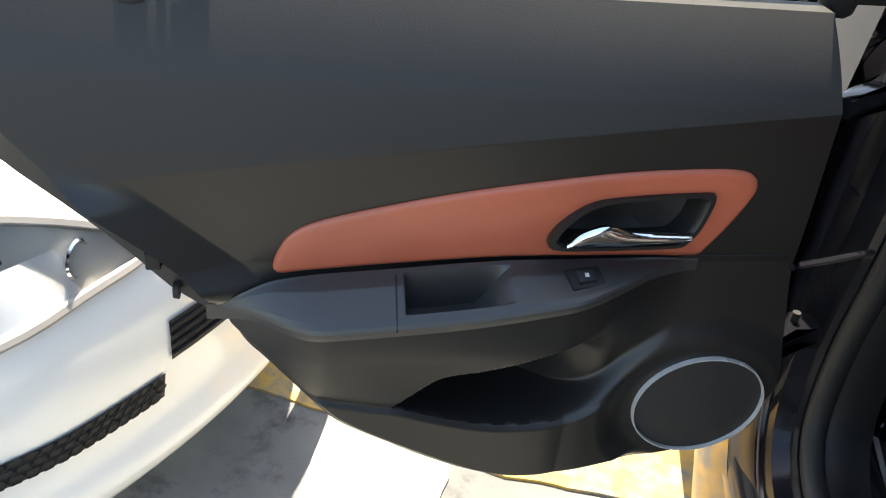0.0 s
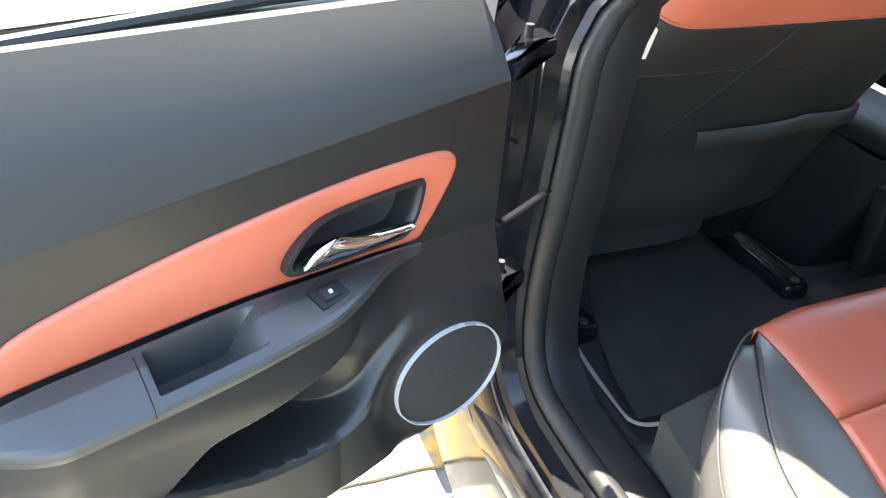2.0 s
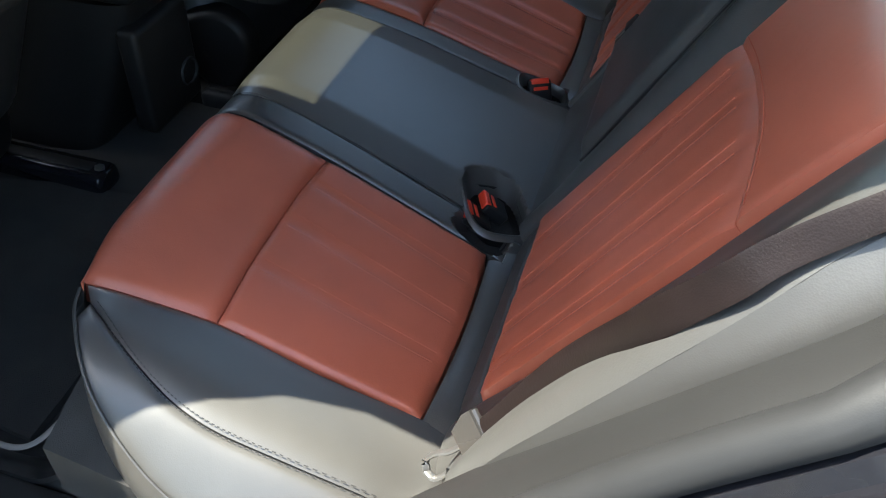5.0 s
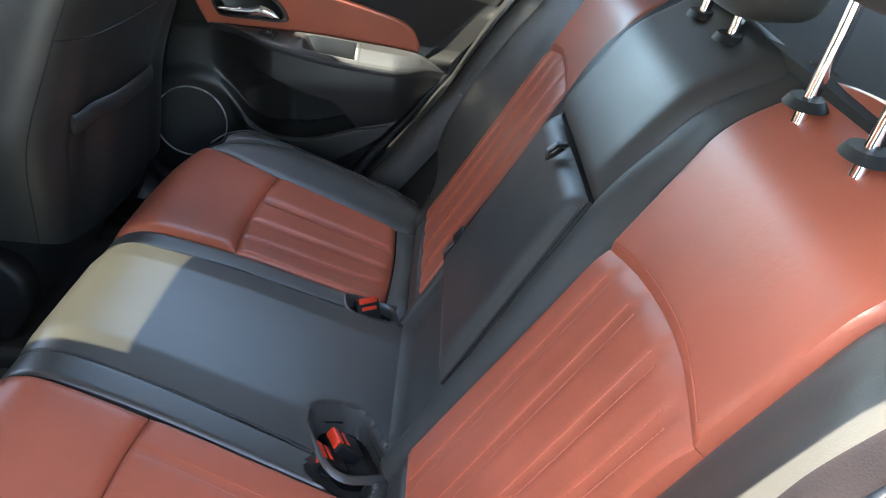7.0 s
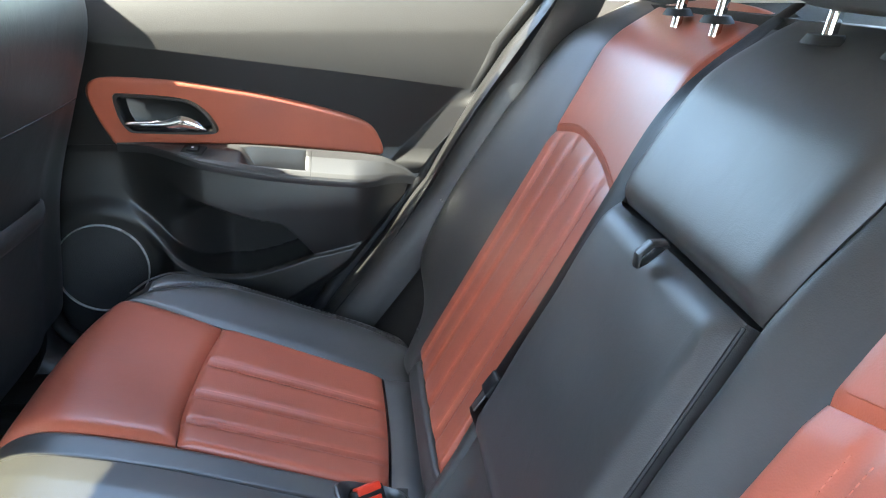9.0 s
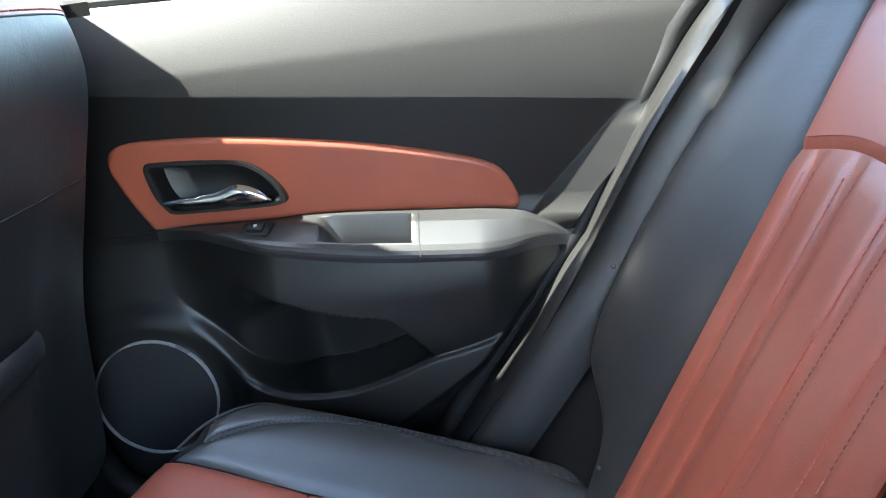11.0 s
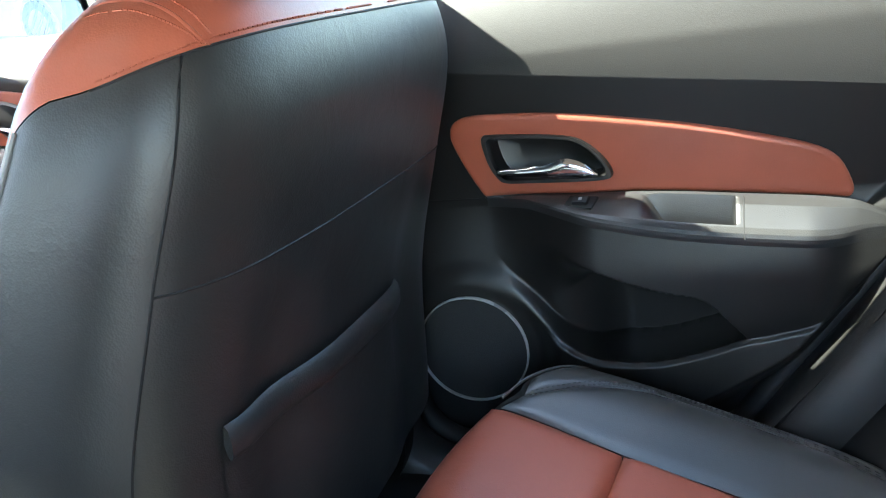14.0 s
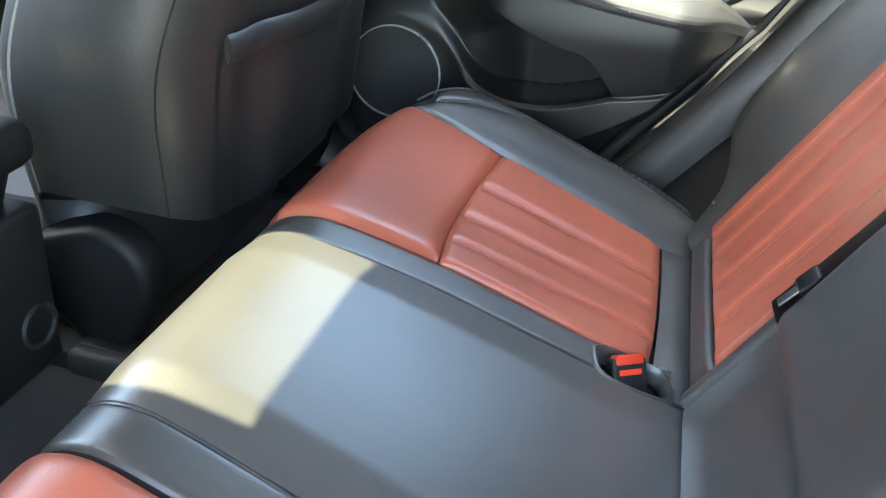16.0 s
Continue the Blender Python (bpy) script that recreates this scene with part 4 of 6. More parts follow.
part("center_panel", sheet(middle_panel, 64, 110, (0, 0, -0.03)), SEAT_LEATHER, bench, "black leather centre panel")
part("cushion_base", sheet(lambda s, t: Vector((-0.72 + 1.44 * s, -0.19 - 0.52 * t, CY(-0.19 - 0.52 * t) - 0.036 - 0.04 * smoothstep(0.42, 0.5, abs(s - 0.5)))), 24, 24, (0, 0, -0.08)), CARPET, bench, "dark felt cushion base")
# apron below the front edge
part("front_apron", sheet(lambda s, t: Vector((-0.56 + 1.12 * s, -0.088 - 0.062 * smoothstep(0.25, 0.5, abs(s - 0.5)) - 0.05 * t * t, CY(-0.088 - 0.062 * smoothstep(0.25, 0.5, abs(s - 0.5))) - 0.003 - 0.20 * t)), 30, 8), LEATHER, bench, "black leather front apron")


def buckle(x, y, yaw, name, label, lean_deg, sunk=0.010):
    """A belt buckle standing in its well: stalk, body and red button."""
    z = cush(x, y, False) - sunk
    b = thing(name, label, "belt buckle", at=(x, y, z), group="rear belt buckles")
    rot = Matrix.Translation((x, y, z)) @ Euler((radians(lean_deg), 0, radians(yaw))).to_matrix().to_4x4()

    def put(bm):
        bm.transform(rot)
        return bm
    part("body", put(slab(-0.020, 0.020, -0.010, 0.010, -0.02, 0.024, 0.004)), RUBBER, b, "black plastic buckle body")
    part("button", put(slab(-0.016, 0.016, -0.0115, 0.003, 0.017, 0.027, 0.002)), RED, b, "red release button")
    part("slot", put(slab(-0.015, 0.015, 0.004, 0.008, 0.0235, 0.0252, 0.0004)), TRIM_DARK, b)
    part("marking", put(slab(-0.013, 0.013, -0.0112, -0.0102, 0.006, 0.012, 0.0002)), RED, b)
    return b


def well(x, y, rx, ry, yaw, levels):
    """A ring of a sunken oval cup in the cushion, from (share of the radius, height) pairs."""
    bm = bmesh.new()
    rows = []
    for k, dz in levels:
        row = []
        for i in range(28):
            a = i * 2 * math.pi / 28
            c, s = abs(math.cos(a)) ** 0.6 * (1 if math.cos(a) > 0 else -1), abs(math.sin(a)) ** 0.6 * (1 if math.sin(a) > 0 else -1)
            px, py = rx * k * c, ry * k * s
            qx, qy = x + px * math.cos(yaw) - py * math.sin(yaw), y + px * math.sin(yaw) + py * math.cos(yaw)
            row.append(bm.verts.new((qx, qy, cush(qx, qy, False) + dz + 0.002)))
        rows.append(row)
    for r0, r1 in zip(rows, rows[1:]):
        for i in range(28):
            bm.faces.new((r0[i], r0[(i + 1) % 28], r1[(i + 1) % 28], r1[i]))
    return bm


for w in WELLS:
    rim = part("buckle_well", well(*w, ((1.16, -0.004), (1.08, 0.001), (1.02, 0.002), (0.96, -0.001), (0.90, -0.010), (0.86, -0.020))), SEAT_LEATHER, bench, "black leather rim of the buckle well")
    part("cup", well(*w, ((0.862, -0.019), (0.84, -0.035), (0.5, -0.038), (0.02, -0.038))), TRIM_DARK, rim, "black inside of the well")
buckle(-0.158, -0.500, 25, "belt_buckle", "black belt buckle with red button in the bench", -48, 0.022)
buckle(-0.122, -0.517, 25, "belt_buckle", "black belt buckle with red button in the bench", -48, 0.022)
buckle(0.200, -0.515, -60, "belt_buckle", "black belt buckle with red button beside the tan pad", -30)

# ---------------------------------------------------------------- backrest
back = bench
BN = Vector((0, 0.851, 0.525))


FORWARD = curve1([0.50, 0.54, 0.62, 0.72, 0.82, 0.95, 1.05], [0.0, 0.010, 0.048, 0.060, 0.056, 0.040, 0.022])


def bpt(x, z, h=0.0):
    """A place on the backrest, by width and height, raised by h from its plane: hollow pads, a proud middle and outer bolsters."""
    ax = abs(x)
    y = -0.612 - 0.60 * (z - 0.535) - 0.5 * max(0.0, 0.535 - z) ** 2
    y += (0.011 + 0.055 * (max(0.56, min(0.87, z)) - 0.60) - 0.008 * smoothstep(0.90, 1.0, z)) * smoothstep(0.225, 0.150, ax)
    y += FORWARD(z) * smoothstep(0.545, 0.695, ax) ** 1.3
    top = smoothstep(0.955, 1.048, z)
    return Vector((x, y, z)) + BN * h - Vector((0, 0.055 * top ** 2, 0))


def bpanel(name, mat, low, high, nu, nv, puff, label, sx=1, flutes=(), groove=0.0034, soft=0.33, flush=""):
    a = spline([(x, z, 0) for x, z in low], nu + 1)
    b = spline([(x, z, 0) for x, z in high], nu + 1)

    def f(s, t):
        i = min(int(round(s * nu)), nu)
        p = a[i].lerp(b[i], t)
        te = t if flush == "top" else 1 - t if flush == "low" else min(t, 1 - t)
        e = min(1.0, min(s, 1 - s) * nu * soft) * min(1.0, te * nv * soft)
        e = math.sqrt(max(0, e * (2 - e)))
        h = puff * e
        if flush:
            h -= 0.004 * math.exp(-(((1 - t) if flush == "top" else t) * nv / 1.2) ** 2)
        for c in flutes:
            h -= groove * (1.0 if sx > 0 else 0.5) * math.exp(-((s - c) * abs(a[-1].x - a[0].x) / 0.006) ** 2) * smoothstep(0.0, 0.05, t) * smoothstep(1.0, 0.95, t)
        v = bpt(p.x, p.y, h)
        return Vector((sx * v.x, v.y, v.z))
    SEWN[name, sx] = f
    return part(name, sheet(f, nu, nv, -BN * 0.05), mat, back, label)


FL = (0.17, 0.20, 0.40, 0.43, 0.63, 0.66, 0.84, 0.87)
for sx, ic, oc, zl in ((-1, 0.226, 0.557, 0.528), (1, 0.226, 0.557, 0.518)):
    bpanel("lower_pad", ORANGE, [(0.200, zl), (0.32, zl - 0.002), (0.43, zl - 0.002), (oc - 0.036, zl)], [(ic, 0.846), (0.33, 0.866), (0.45, 0.874), (oc - 0.002, 0.858)], 88, 44, 0.012, "tan leather fluted back pad", sx, FL, soft=0.5, flush="top")
    bpanel("upper_pad", ORANGE, [(ic, 0.8462), (0.33, 0.8662), (0.45, 0.8742), (oc - 0.002, 0.8582)], [(0.240, 1.045), (0.34, 1.052), (0.46, 1.050), (oc + 0.022, 1.036)], 60, 50, 0.012, "tan leather shoulder pad", sx, soft=0.5, flush="low")
    sin_x, sout_x = curve1([0.485, 0.54, 0.70, 0.865, 0.95, 1.04], [oc - 0.038, oc - 0.034, oc - 0.014, oc, oc + 0.010, oc + 0.024]), curve1([0.485, 0.55, 0.62, 0.72, 0.87, 0.96, 1.04], [0.600, 0.630, 0.692, 0.712, 0.715, 0.704, 0.680])

    bpanel("lower_border", LEATHER, [(0.200, 0.485), (0.32, 0.485), (0.44, 0.485), (0.53, 0.485)], [(0.198, zl - 0.002), (0.32, zl - 0.004), (0.43, zl - 0.004), (oc - 0.034, zl - 0.002)], 30, 14, 0.008, "black leather lower border", sx)

    def bolster(s, t, sx=sx):
        z = 0.485 + 0.552 * t
        x = sin_x(z) * (1 - s) + sout_x(z) * s
        v = bpt(x, z, 0.011 * math.sin(math.pi * min(1, max(0, s))) ** 0.4 + 0.0015 * noise.noise(Vector((x * 25, z * 14, 7.0))))
        return Vector((sx * v.x, v.y, v.z))
    part("side_bolster", sheet(bolster, 18, 60, -BN * 0.05), LEATHER, back, "black leather side bolster")
    bin_x, bout_x = curve1([0.485, 0.62, 0.865, 0.95, 1.048], [0.152, 0.150, 0.156, 0.168, 0.186]) if sx < 0 else curve1([0.485, 0.62, 0.865, 0.95, 1.048], [0.170, 0.176, 0.180, 0.184, 0.194]), curve1([0.485, 0.54, 0.66, 0.80, 0.835, 0.90, 0.96, 1.046], [0.196, 0.198, 0.208, 0.221, ic - 0.002, 0.230, 0.236, 0.238])

    def border(s, t, sx=sx):
        z = 0.485 + 0.562 * t
        x = bin_x(z) * (1 - s) + bout_x(z) * s
        v = bpt(x, z, 0.009 * math.sin(math.pi * min(1, max(0, s))) ** 0.4 + 0.002 * noise.noise(Vector((x * 30, z * 12, 3.0))))
        return Vector((sx * v.x, v.y, v.z))
    part("border", sheet(border, 14, 60, -BN * 0.05), LEATHER, back, "black leather border")

    def edge(s, t, sx=sx):
        z = 0.50 + 0.56 * s
        v = bpt(sout_x(z), z)
        return Vector((sx * (v.x + 0.012 * math.sin(t * math.pi)), v.y - 0.10 * t, v.z))
    part("bolster_side", sheet(edge, 24, 6), LEATHER, back, "black leather side of the backrest")
    for z in (0.735, 0.525) if sx > 0 else ():
        c = Vector((0.708, -0.648, 0.716)) if z > 0.6 else bpt(0.585, z + 0.006, 0.012)
        m = Matrix.Translation((sx * c.x, c.y, c.z))
        bm = bmesh.new()
        bmesh.ops.create_uvsphere(bm, u_segments=10, v_segments=6, radius=0.0028)
        bm.transform(m)
        part("stud", bm, STEEL, back, "small metal trim stud")
    sew("lower_pad", sx, [c + e for c in FL[::2] for e in (-0.012, 0.042)], BN)
    sew("rear_pad", sx, [c + e for c in (0.20, 0.44, 0.68) for e in (-0.014, 0.044)], Vector((0, 0, 1)))
    sew("upper_pad", sx, [0.05], BN, horizontal=True)
part("back_board", sheet(lambda s, t: bpt(-0.62 + 1.24 * s, 0.50 + 0.56 * t) - BN * 0.05, 20, 16, -BN * 0.06), CARPET, back, "black felt back board")

bpanel("center_top", LEATHER, [(-0.152, 0.867), (0.01, 0.868), (0.177, 0.867)], [(-0.182, 1.048), (0.01, 1.052), (0.190, 1.048)], 30, 26, 0.016, "black leather centre cushion")
bpanel("center_lower", LEATHER, [(-0.150, 0.485), (0.01, 0.485), (0.168, 0.485)], [(-0.145, 0.598), (0.01, 0.598), (0.172, 0.598)], 20, 10, -0.016, "black leather lower strip")
# folded centre armrest, a thing of its own that hinges in the backrest
part("armrest", sheet(lambda s, t: bpt(-0.142 + 0.314 * s, 0.600 + 0.263 * t, 0.004 + 0.015 * min(1, 14 * min(s, 1 - s)) ** 0.5 * min(1, 16 * min(t, 1 - t)) ** 0.5 + 0.002 * noise.noise(Vector((s * 3, t * 4, 1.0)))), 40, 44, -BN * 0.05), LEATHER, back, "black leather fold-down armrest")
bm = tube([bpt(0.0, 0.868, 0.018), bpt(0.0, 0.862, 0.029), bpt(0.0, 0.850, 0.034), bpt(0.0, 0.842, 0.031), bpt(0.0, 0.848, 0.027), bpt(0.0, 0.864, 0.020)], 0.0026, 8, flat=3.6, up=(1, 0, 0))
part("pull_tab", bm, LEATHER_BACK, back, "black leather pull tab")
for sx in (-1, 1):
    part("armrest_gap", tube([bpt(0.016 + sx * 0.1575, z, 0.004) for z in (0.60, 0.68, 0.76, 0.86)], 0.002, 6), RUBBER, back)
part("bench_joint", tube([Vector((x, -0.612, 0.462)) for x in (-0.6, -0.3, 0, 0.3, 0.6)], 0.010, 6), RUBBER, back, "dark joint at the foot of the backrest")


def rear_headrest(x, label, tan):
    h = thing("headrest", label, "headrest", at=(x, -0.93, 1.04), group="rear headrests")
    for dx in (-0.062, 0.062):
        part("post", tube([(x + dx, -0.918, 1.02), (x + dx, -0.935, 1.10), (x + dx, -0.945, 1.16)], 0.0065, 10), CHROME, h, "chrome post")
        bm = bmesh.new()
        bmesh.ops.create_cone(bm, cap_ends=True, segments=20, radius1=0.023, radius2=0.017, depth=0.008)
        bm.transform(Matrix.Translation((x + dx, -0.920, 1.040)) @ Matrix.Diagonal((1.2, 0.8, 1, 1)))
        part("collar", bm, RUBBER, h, "black post collar")

    def pad(s, t):
        a = s * 2 * math.pi
        b = (t - 0.5) * math.pi
        c, d, e = math.cos(b), math.sin(b), 0.55
        sg = lambda v, p: (abs(v) ** p) * (1 if v >= 0 else -1)
        return Vector((x + (0.135 if tan else 0.165) * sg(math.cos(a), 0.5) * sg(c, 0.5), -0.945 + 0.055 * sg(math.sin(a), 0.6) * sg(c, 0.5), (1.205 if tan else 1.138) + 0.075 * sg(d, 0.6)))
    part("cushion", sheet(pad, 32, 16), LEATHER, h, "black leather headrest cushion")
    return h


rear_headrest(0.36, "black leather headrest on chrome posts of the rear bench", True)
rear_headrest(-0.36, "black leather headrest on chrome posts of the rear bench", True)
rear_headrest(0.0, "black leather centre headrest on chrome posts", False)


# ---------------------------------------------------------------- front seats
def front_seat(sx, dy, name, label, tip=0.0):
    """A front seat seen from behind: sprung back with cover seams and a map pocket, headrest, cushion and recliner cover."""
    X = 0.445
    seat = thing(name, label, "car seat", at=(sx * X, 0.25 + dy, 0.33), group="front seats")

    half = curve1([0.42, 0.50, 0.60, 0.75, 0.90, 1.00, 1.06, 1.10, 1.13], [0.295, 0.308, 0.317, 0.318, 0.302, 0.285, 0.262, 0.222, 0.135])
    rear = curve1([0.42, 0.50, 0.60, 0.75, 0.90, 1.00, 1.06, 1.10, 1.13], [-0.020, -0.028, -0.038, -0.055, -0.102, -0.133, -0.134, -0.122, -0.090])
    deep = curve1([0.42, 0.60, 0.90, 1.00, 1.06, 1.10, 1.13], [0.125, 0.150, 0.144, 0.125, 0.106, 0.075, 0.04])

    def shell(a, z):
        """Point round the back at angle a (0 is the left side, half a turn across the rear to the right)."""
        sg = lambda v, p: (abs(v) ** p) * (1 if v >= 0 else -1)
        ex = 0.42
        x = half(z) * sg(math.cos(a), ex) * (1 - 0.12 * smoothstep(0.78, 0.52, z) if math.cos(a) < 0 else 1)
        d = deep(z)
        y = rear(z) + d * (1 - sg(math.sin(a), 0.55)) if math.sin(a) >= 0 else rear(z) + d + 0.7 * d * sg(-math.sin(a), 0.6)
        y += 0.012 * math.exp(-((abs(x) - 0.16) / 0.05) ** 2) * smoothstep(0.95, 0.8, z) if math.sin(a) > 0 else 0
        return Vector((sx * (X + x), y + dy - tip * (z - 0.43), z))

    Z0, Z1 = 0.515, 1.13

    def yoke(k):
        """Height of the border between the black back and the tan shoulder, across the rear (k from 0 to 1)."""
        low = 0.0 if sx > 0 else -0.088 + 0.050 * smoothstep(0.40, 0.12, k)
        return 1.048 + low + 0.020 * math.sin(k * math.pi) - 0.03 * abs(2 * k - 1) ** 6

    def across(x, z):
        """Place on the rear of the back by width from its middle and height."""
        return shell(math.acos(max(-1, min(1, math.copysign((abs(x) / half(z)) ** (1 / 0.42), x)))), z)

    def foot(a):
        """Height of the lower hem of the cover: it rises towards the sides."""
        return Z0 + 0.030 + 0.045 * math.cos(a) ** 2

    # black rear cover
    part("back_cover", sheet(lambda s, t: shell(-0.35 + s * (math.pi + 0.7), foot(-0.35 + s * (math.pi + 0.7)) + (yoke(s) - foot(-0.35 + s * (math.pi + 0.7))) * t), 72, 40), LEATHER_BACK, seat, "black vinyl seat back")
    part("shoulder", sheet(lambda s, t: shell(-0.35 + s * (math.pi + 0.7), yoke(s) + (Z1 - yoke(s)) * t) + Vector((0, 0, 0.001)), 72, 16), ORANGE, seat, "tan leather shoulder yoke")
    part("front_cover", sheet(lambda s, t: shell(math.pi + 0.34 + s * (math.pi - 0.68), Z0 + (Z1 - Z0) * t), 40, 40), LEATHER, seat, "black leather backrest front")
    part("top_cover", sheet(lambda s, t: Vector((sx * (X + 0.12 * (2 * s - 1)), -0.09 + dy - tip * 0.7 + 0.07 * t, Z1 + 0.004 * math.sin(s * math.pi))), 8, 4), ORANGE, seat, "tan leather top of the backrest")
    # side seams, yoke seam
    for a in (0.55, math.pi - 0.55):
        if sx < 0 and a < 1:
            line = [across(p.x, p.y) for p in spline([(0.035, 0.972, 0), (0.090, 0.842, 0), (0.122, 0.758, 0), (0.137, 0.640, 0), (0.140, 0.57, 0)], 25)]
        else:
            line = [shell(a, foot(a) + (yoke((a + 0.35) / (math.pi + 0.7)) - foot(a)) * k / 24) for k in range(25)]
        part("side_seam", tube([p + Vector((0, -0.0002, 0)) for p in line], 0.0012, 6), RUBBER, seat, "black seam")
    for a in (-0.27, math.pi + 0.27) if sx > 0 else ():
        part("piping", tube([shell(a, foot(a) + (yoke((a + 0.35) / (math.pi + 0.7)) - foot(a)) * k / 24) for k in range(25)], 0.0022, 6), PIPING, seat, "pale grey sewn piping")
    part("yoke_seam", tube([shell(0.05 + (math.pi - 0.1) * k / 40, yoke((0.40 + (math.pi - 0.1) * k / 40) / (math.pi + 0.7))) + Vector((0, -0.0004, 0)) for k in range(41)], 0.0009, 6), THREAD, seat, "dark sewn seam")
    for e in (0, 1):
        for off in (-0.006, 0.006):
            arc = [shell(a if e else math.pi - a, max(z + off, yoke(((a if e else math.pi - a) + 0.35) / (math.pi + 0.7)) + 0.001)) + Vector((0, -0.001, 0.0006)) for a, z in ((v.x, v.y) for v in spline([(2.40, 1.064, 0), (2.55, 1.077, 0), (2.73, 1.086, 0), (2.95, 1.094, 0), (3.13, 1.099, 0), (3.32, 1.098, 0)], 33))]
            bm = bmesh.new()
            for k in range(0, 32, 1):
                tube([arc[k], arc[k].lerp(arc[k + 1], 0.65)], 0.0009, 5, bm)
            tagged(part("shoulder_seam", bm, THREAD_TAN, seat, "tan double stitching"), kind="stuff")
        part("shoulder_crease", tube([shell(a if e else math.pi - a, z) + Vector((0, -0.0004, 0)) for a, z in ((v.x, v.y) for v in spline([(2.40, 1.064, 0), (2.73, 1.086, 0), (3.13, 1.099, 0), (3.32, 1.098, 0)], 24))], 0.0016, 6), ORANGE, seat, "raised tan seam")
    bm = bmesh.new()
    for k in range(90):
        a0 = 0.05 + (math.pi - 0.1) * k / 90
        q = [shell(a, yoke((a + 0.35) / (math.pi + 0.7)) + 0.004) + Vector((0, -0.0008, 0.0006)) for a in (a0, a0 + 0.022)]
        tube(q, 0.0009, 4, bm)
    tagged(part("stitching", bm, THREAD_TAN, seat, "tan stitching along the yoke"), kind="stuff")
    # map pocket
    def pocket(s, t):
        z = 0.57 + (0.211 - 0.009 * s) * t
        off = 0.232 - 0.344 * s + (0.0 if sx > 0 else 0.05)
        a = math.acos(max(-1, min(1, math.copysign((abs(off) / half(z)) ** (1 / 0.42), -off)))) if off else math.pi / 2
        v = shell(a, z)
        return v + Vector((0, -0.0025 - 0.0045 * t * math.sin(s * math.pi) ** 0.4, 0))
    part("map_pocket", sheet(pocket, 30, 16), LEATHER_BACK, seat, "black vinyl map pocket")
    part("pocket_hem", tube([pocket(k / 20, 1.0) + Vector((0, -0.001, -0.012)) for k in range(21)], 0.0045, 8, flat=3.4, up=(0, 0, 1)), LEATHER_BACK, seat, "black vinyl pocket hem")
    part("cover_seam", tube([shell(0.55 + (math.pi - 1.1) * k / 24, 0.897 + 0.012 * k / 24) + Vector((0, 0.0002, 0)) for k in range(25)], 0.0012, 6), RUBBER, seat, "black cover seam")
    # headrest
    hx, hy, hz = X - 0.012, -0.068 + dy - tip * 0.75, 1.238

    def cushion_point(a, b, grow=0.0):
        sg = lambda v, p: (abs(v) ** p) * (1 if v >= 0 else -1)
        t = b / math.pi + 0.5
        w = 0.215 - 0.03 * abs(t - 0.35) + grow
        zz = hz + (0.100 + grow) * sg(math.sin(b), 0.62)
        fold = 0.006 * math.exp(-((zz - (hz - 0.066)) / 0.007) ** 2) * (1 if math.sin(a) < 0.3 else 0)
        p = Vector((sx * (hx + w * sg(math.cos(a), 0.55) * sg(math.cos(b), 0.42 if b < 0 else 0.42 + 0.22 * smoothstep(0.0, 0.9, b))), hy - 0.25 * (zz - hz) + (0.058 + grow) * sg(math.sin(a), 0.6) * sg(math.cos(b), 0.5) + fold, zz - 0.012 * (t < 0.42) * math.exp(-(math.cos(a) / 0.5) ** 2)))
        p.y += 0.0015 * noise.noise(p * 40.0)
        return p
    part("headrest", sheet(lambda s, t: cushion_point(s * 2 * math.pi, (t - 0.5) * math.pi), 64, 48), LEATHER_BACK, seat, "black leather headrest")
    rim = [(2.75 + 0.32 * k, -0.66 - 0.05 * math.sin(k * 1.3)) for k in range(12)]
    part("hem_seam", tube(spline([tuple(cushion_point(a, b, 0.0012)) for a, b in rim], 60), 0.0017, 6), LEATHER, seat, "raised black hem seam")
    for e in (0,):
        path = [(v.x, v.y) for v in spline([(3.30, 0.62, 0), (3.62, 0.30, 0), (4.04, 0.06, 0), (4.34, -0.14, 0), (4.50, -0.45, 0), (4.53, -0.64, 0)], 10)]
        path = [Vector(v) for v in spline([tuple(cushion_point(a, b, 0.0014)) for a, b in path], 40)]
        part("headrest_seam", tube(path, 0.0014, 6), LEATHER, seat, "raised black seam")
        bm = bmesh.new()
        for k in range(39):
            tube([path[k] + Vector((sx * 0.004, -0.001, 0)), path[k].lerp(path[k + 1], 0.6) + Vector((sx * 0.004, -0.001, 0))], 0.0006, 4, bm)
        tagged(part("stitching", bm, THREAD, seat, "dark stitching beside the seam"), kind="stuff")
    for dx in (-0.085, 0.085):
        part("headrest_post", tube([(sx * (hx + dx), hy - 0.02, 1.10), (sx * (hx + dx), hy - 0.012, 1.19)], 0.006, 10), CHROME, seat, "chrome headrest post")
        bm = bmesh.new()
        rows = [[bm.verts.new((sx * (hx + dx) + 1.15 * r * math.cos(k * math.pi / 14), hy - 0.018 + 0.8 * r * math.sin(k * math.pi / 14), 1.1255 + h)) for k in range(28)] for r, h in ((0.031, -0.012), (0.031, 0.002), (0.0295, 0.0045), (0.026, 0.006), (0.012, 0.0075))]
        for r0, r1 in zip(rows, rows[1:]):
            for k in range(28):
                bm.faces.new((r0[k], r0[(k + 1) % 28], r1[(k + 1) % 28], r1[k]))
        bm.faces.new(rows[-1])
        part("post_collar", bm, RUBBER, seat, "black post collar")
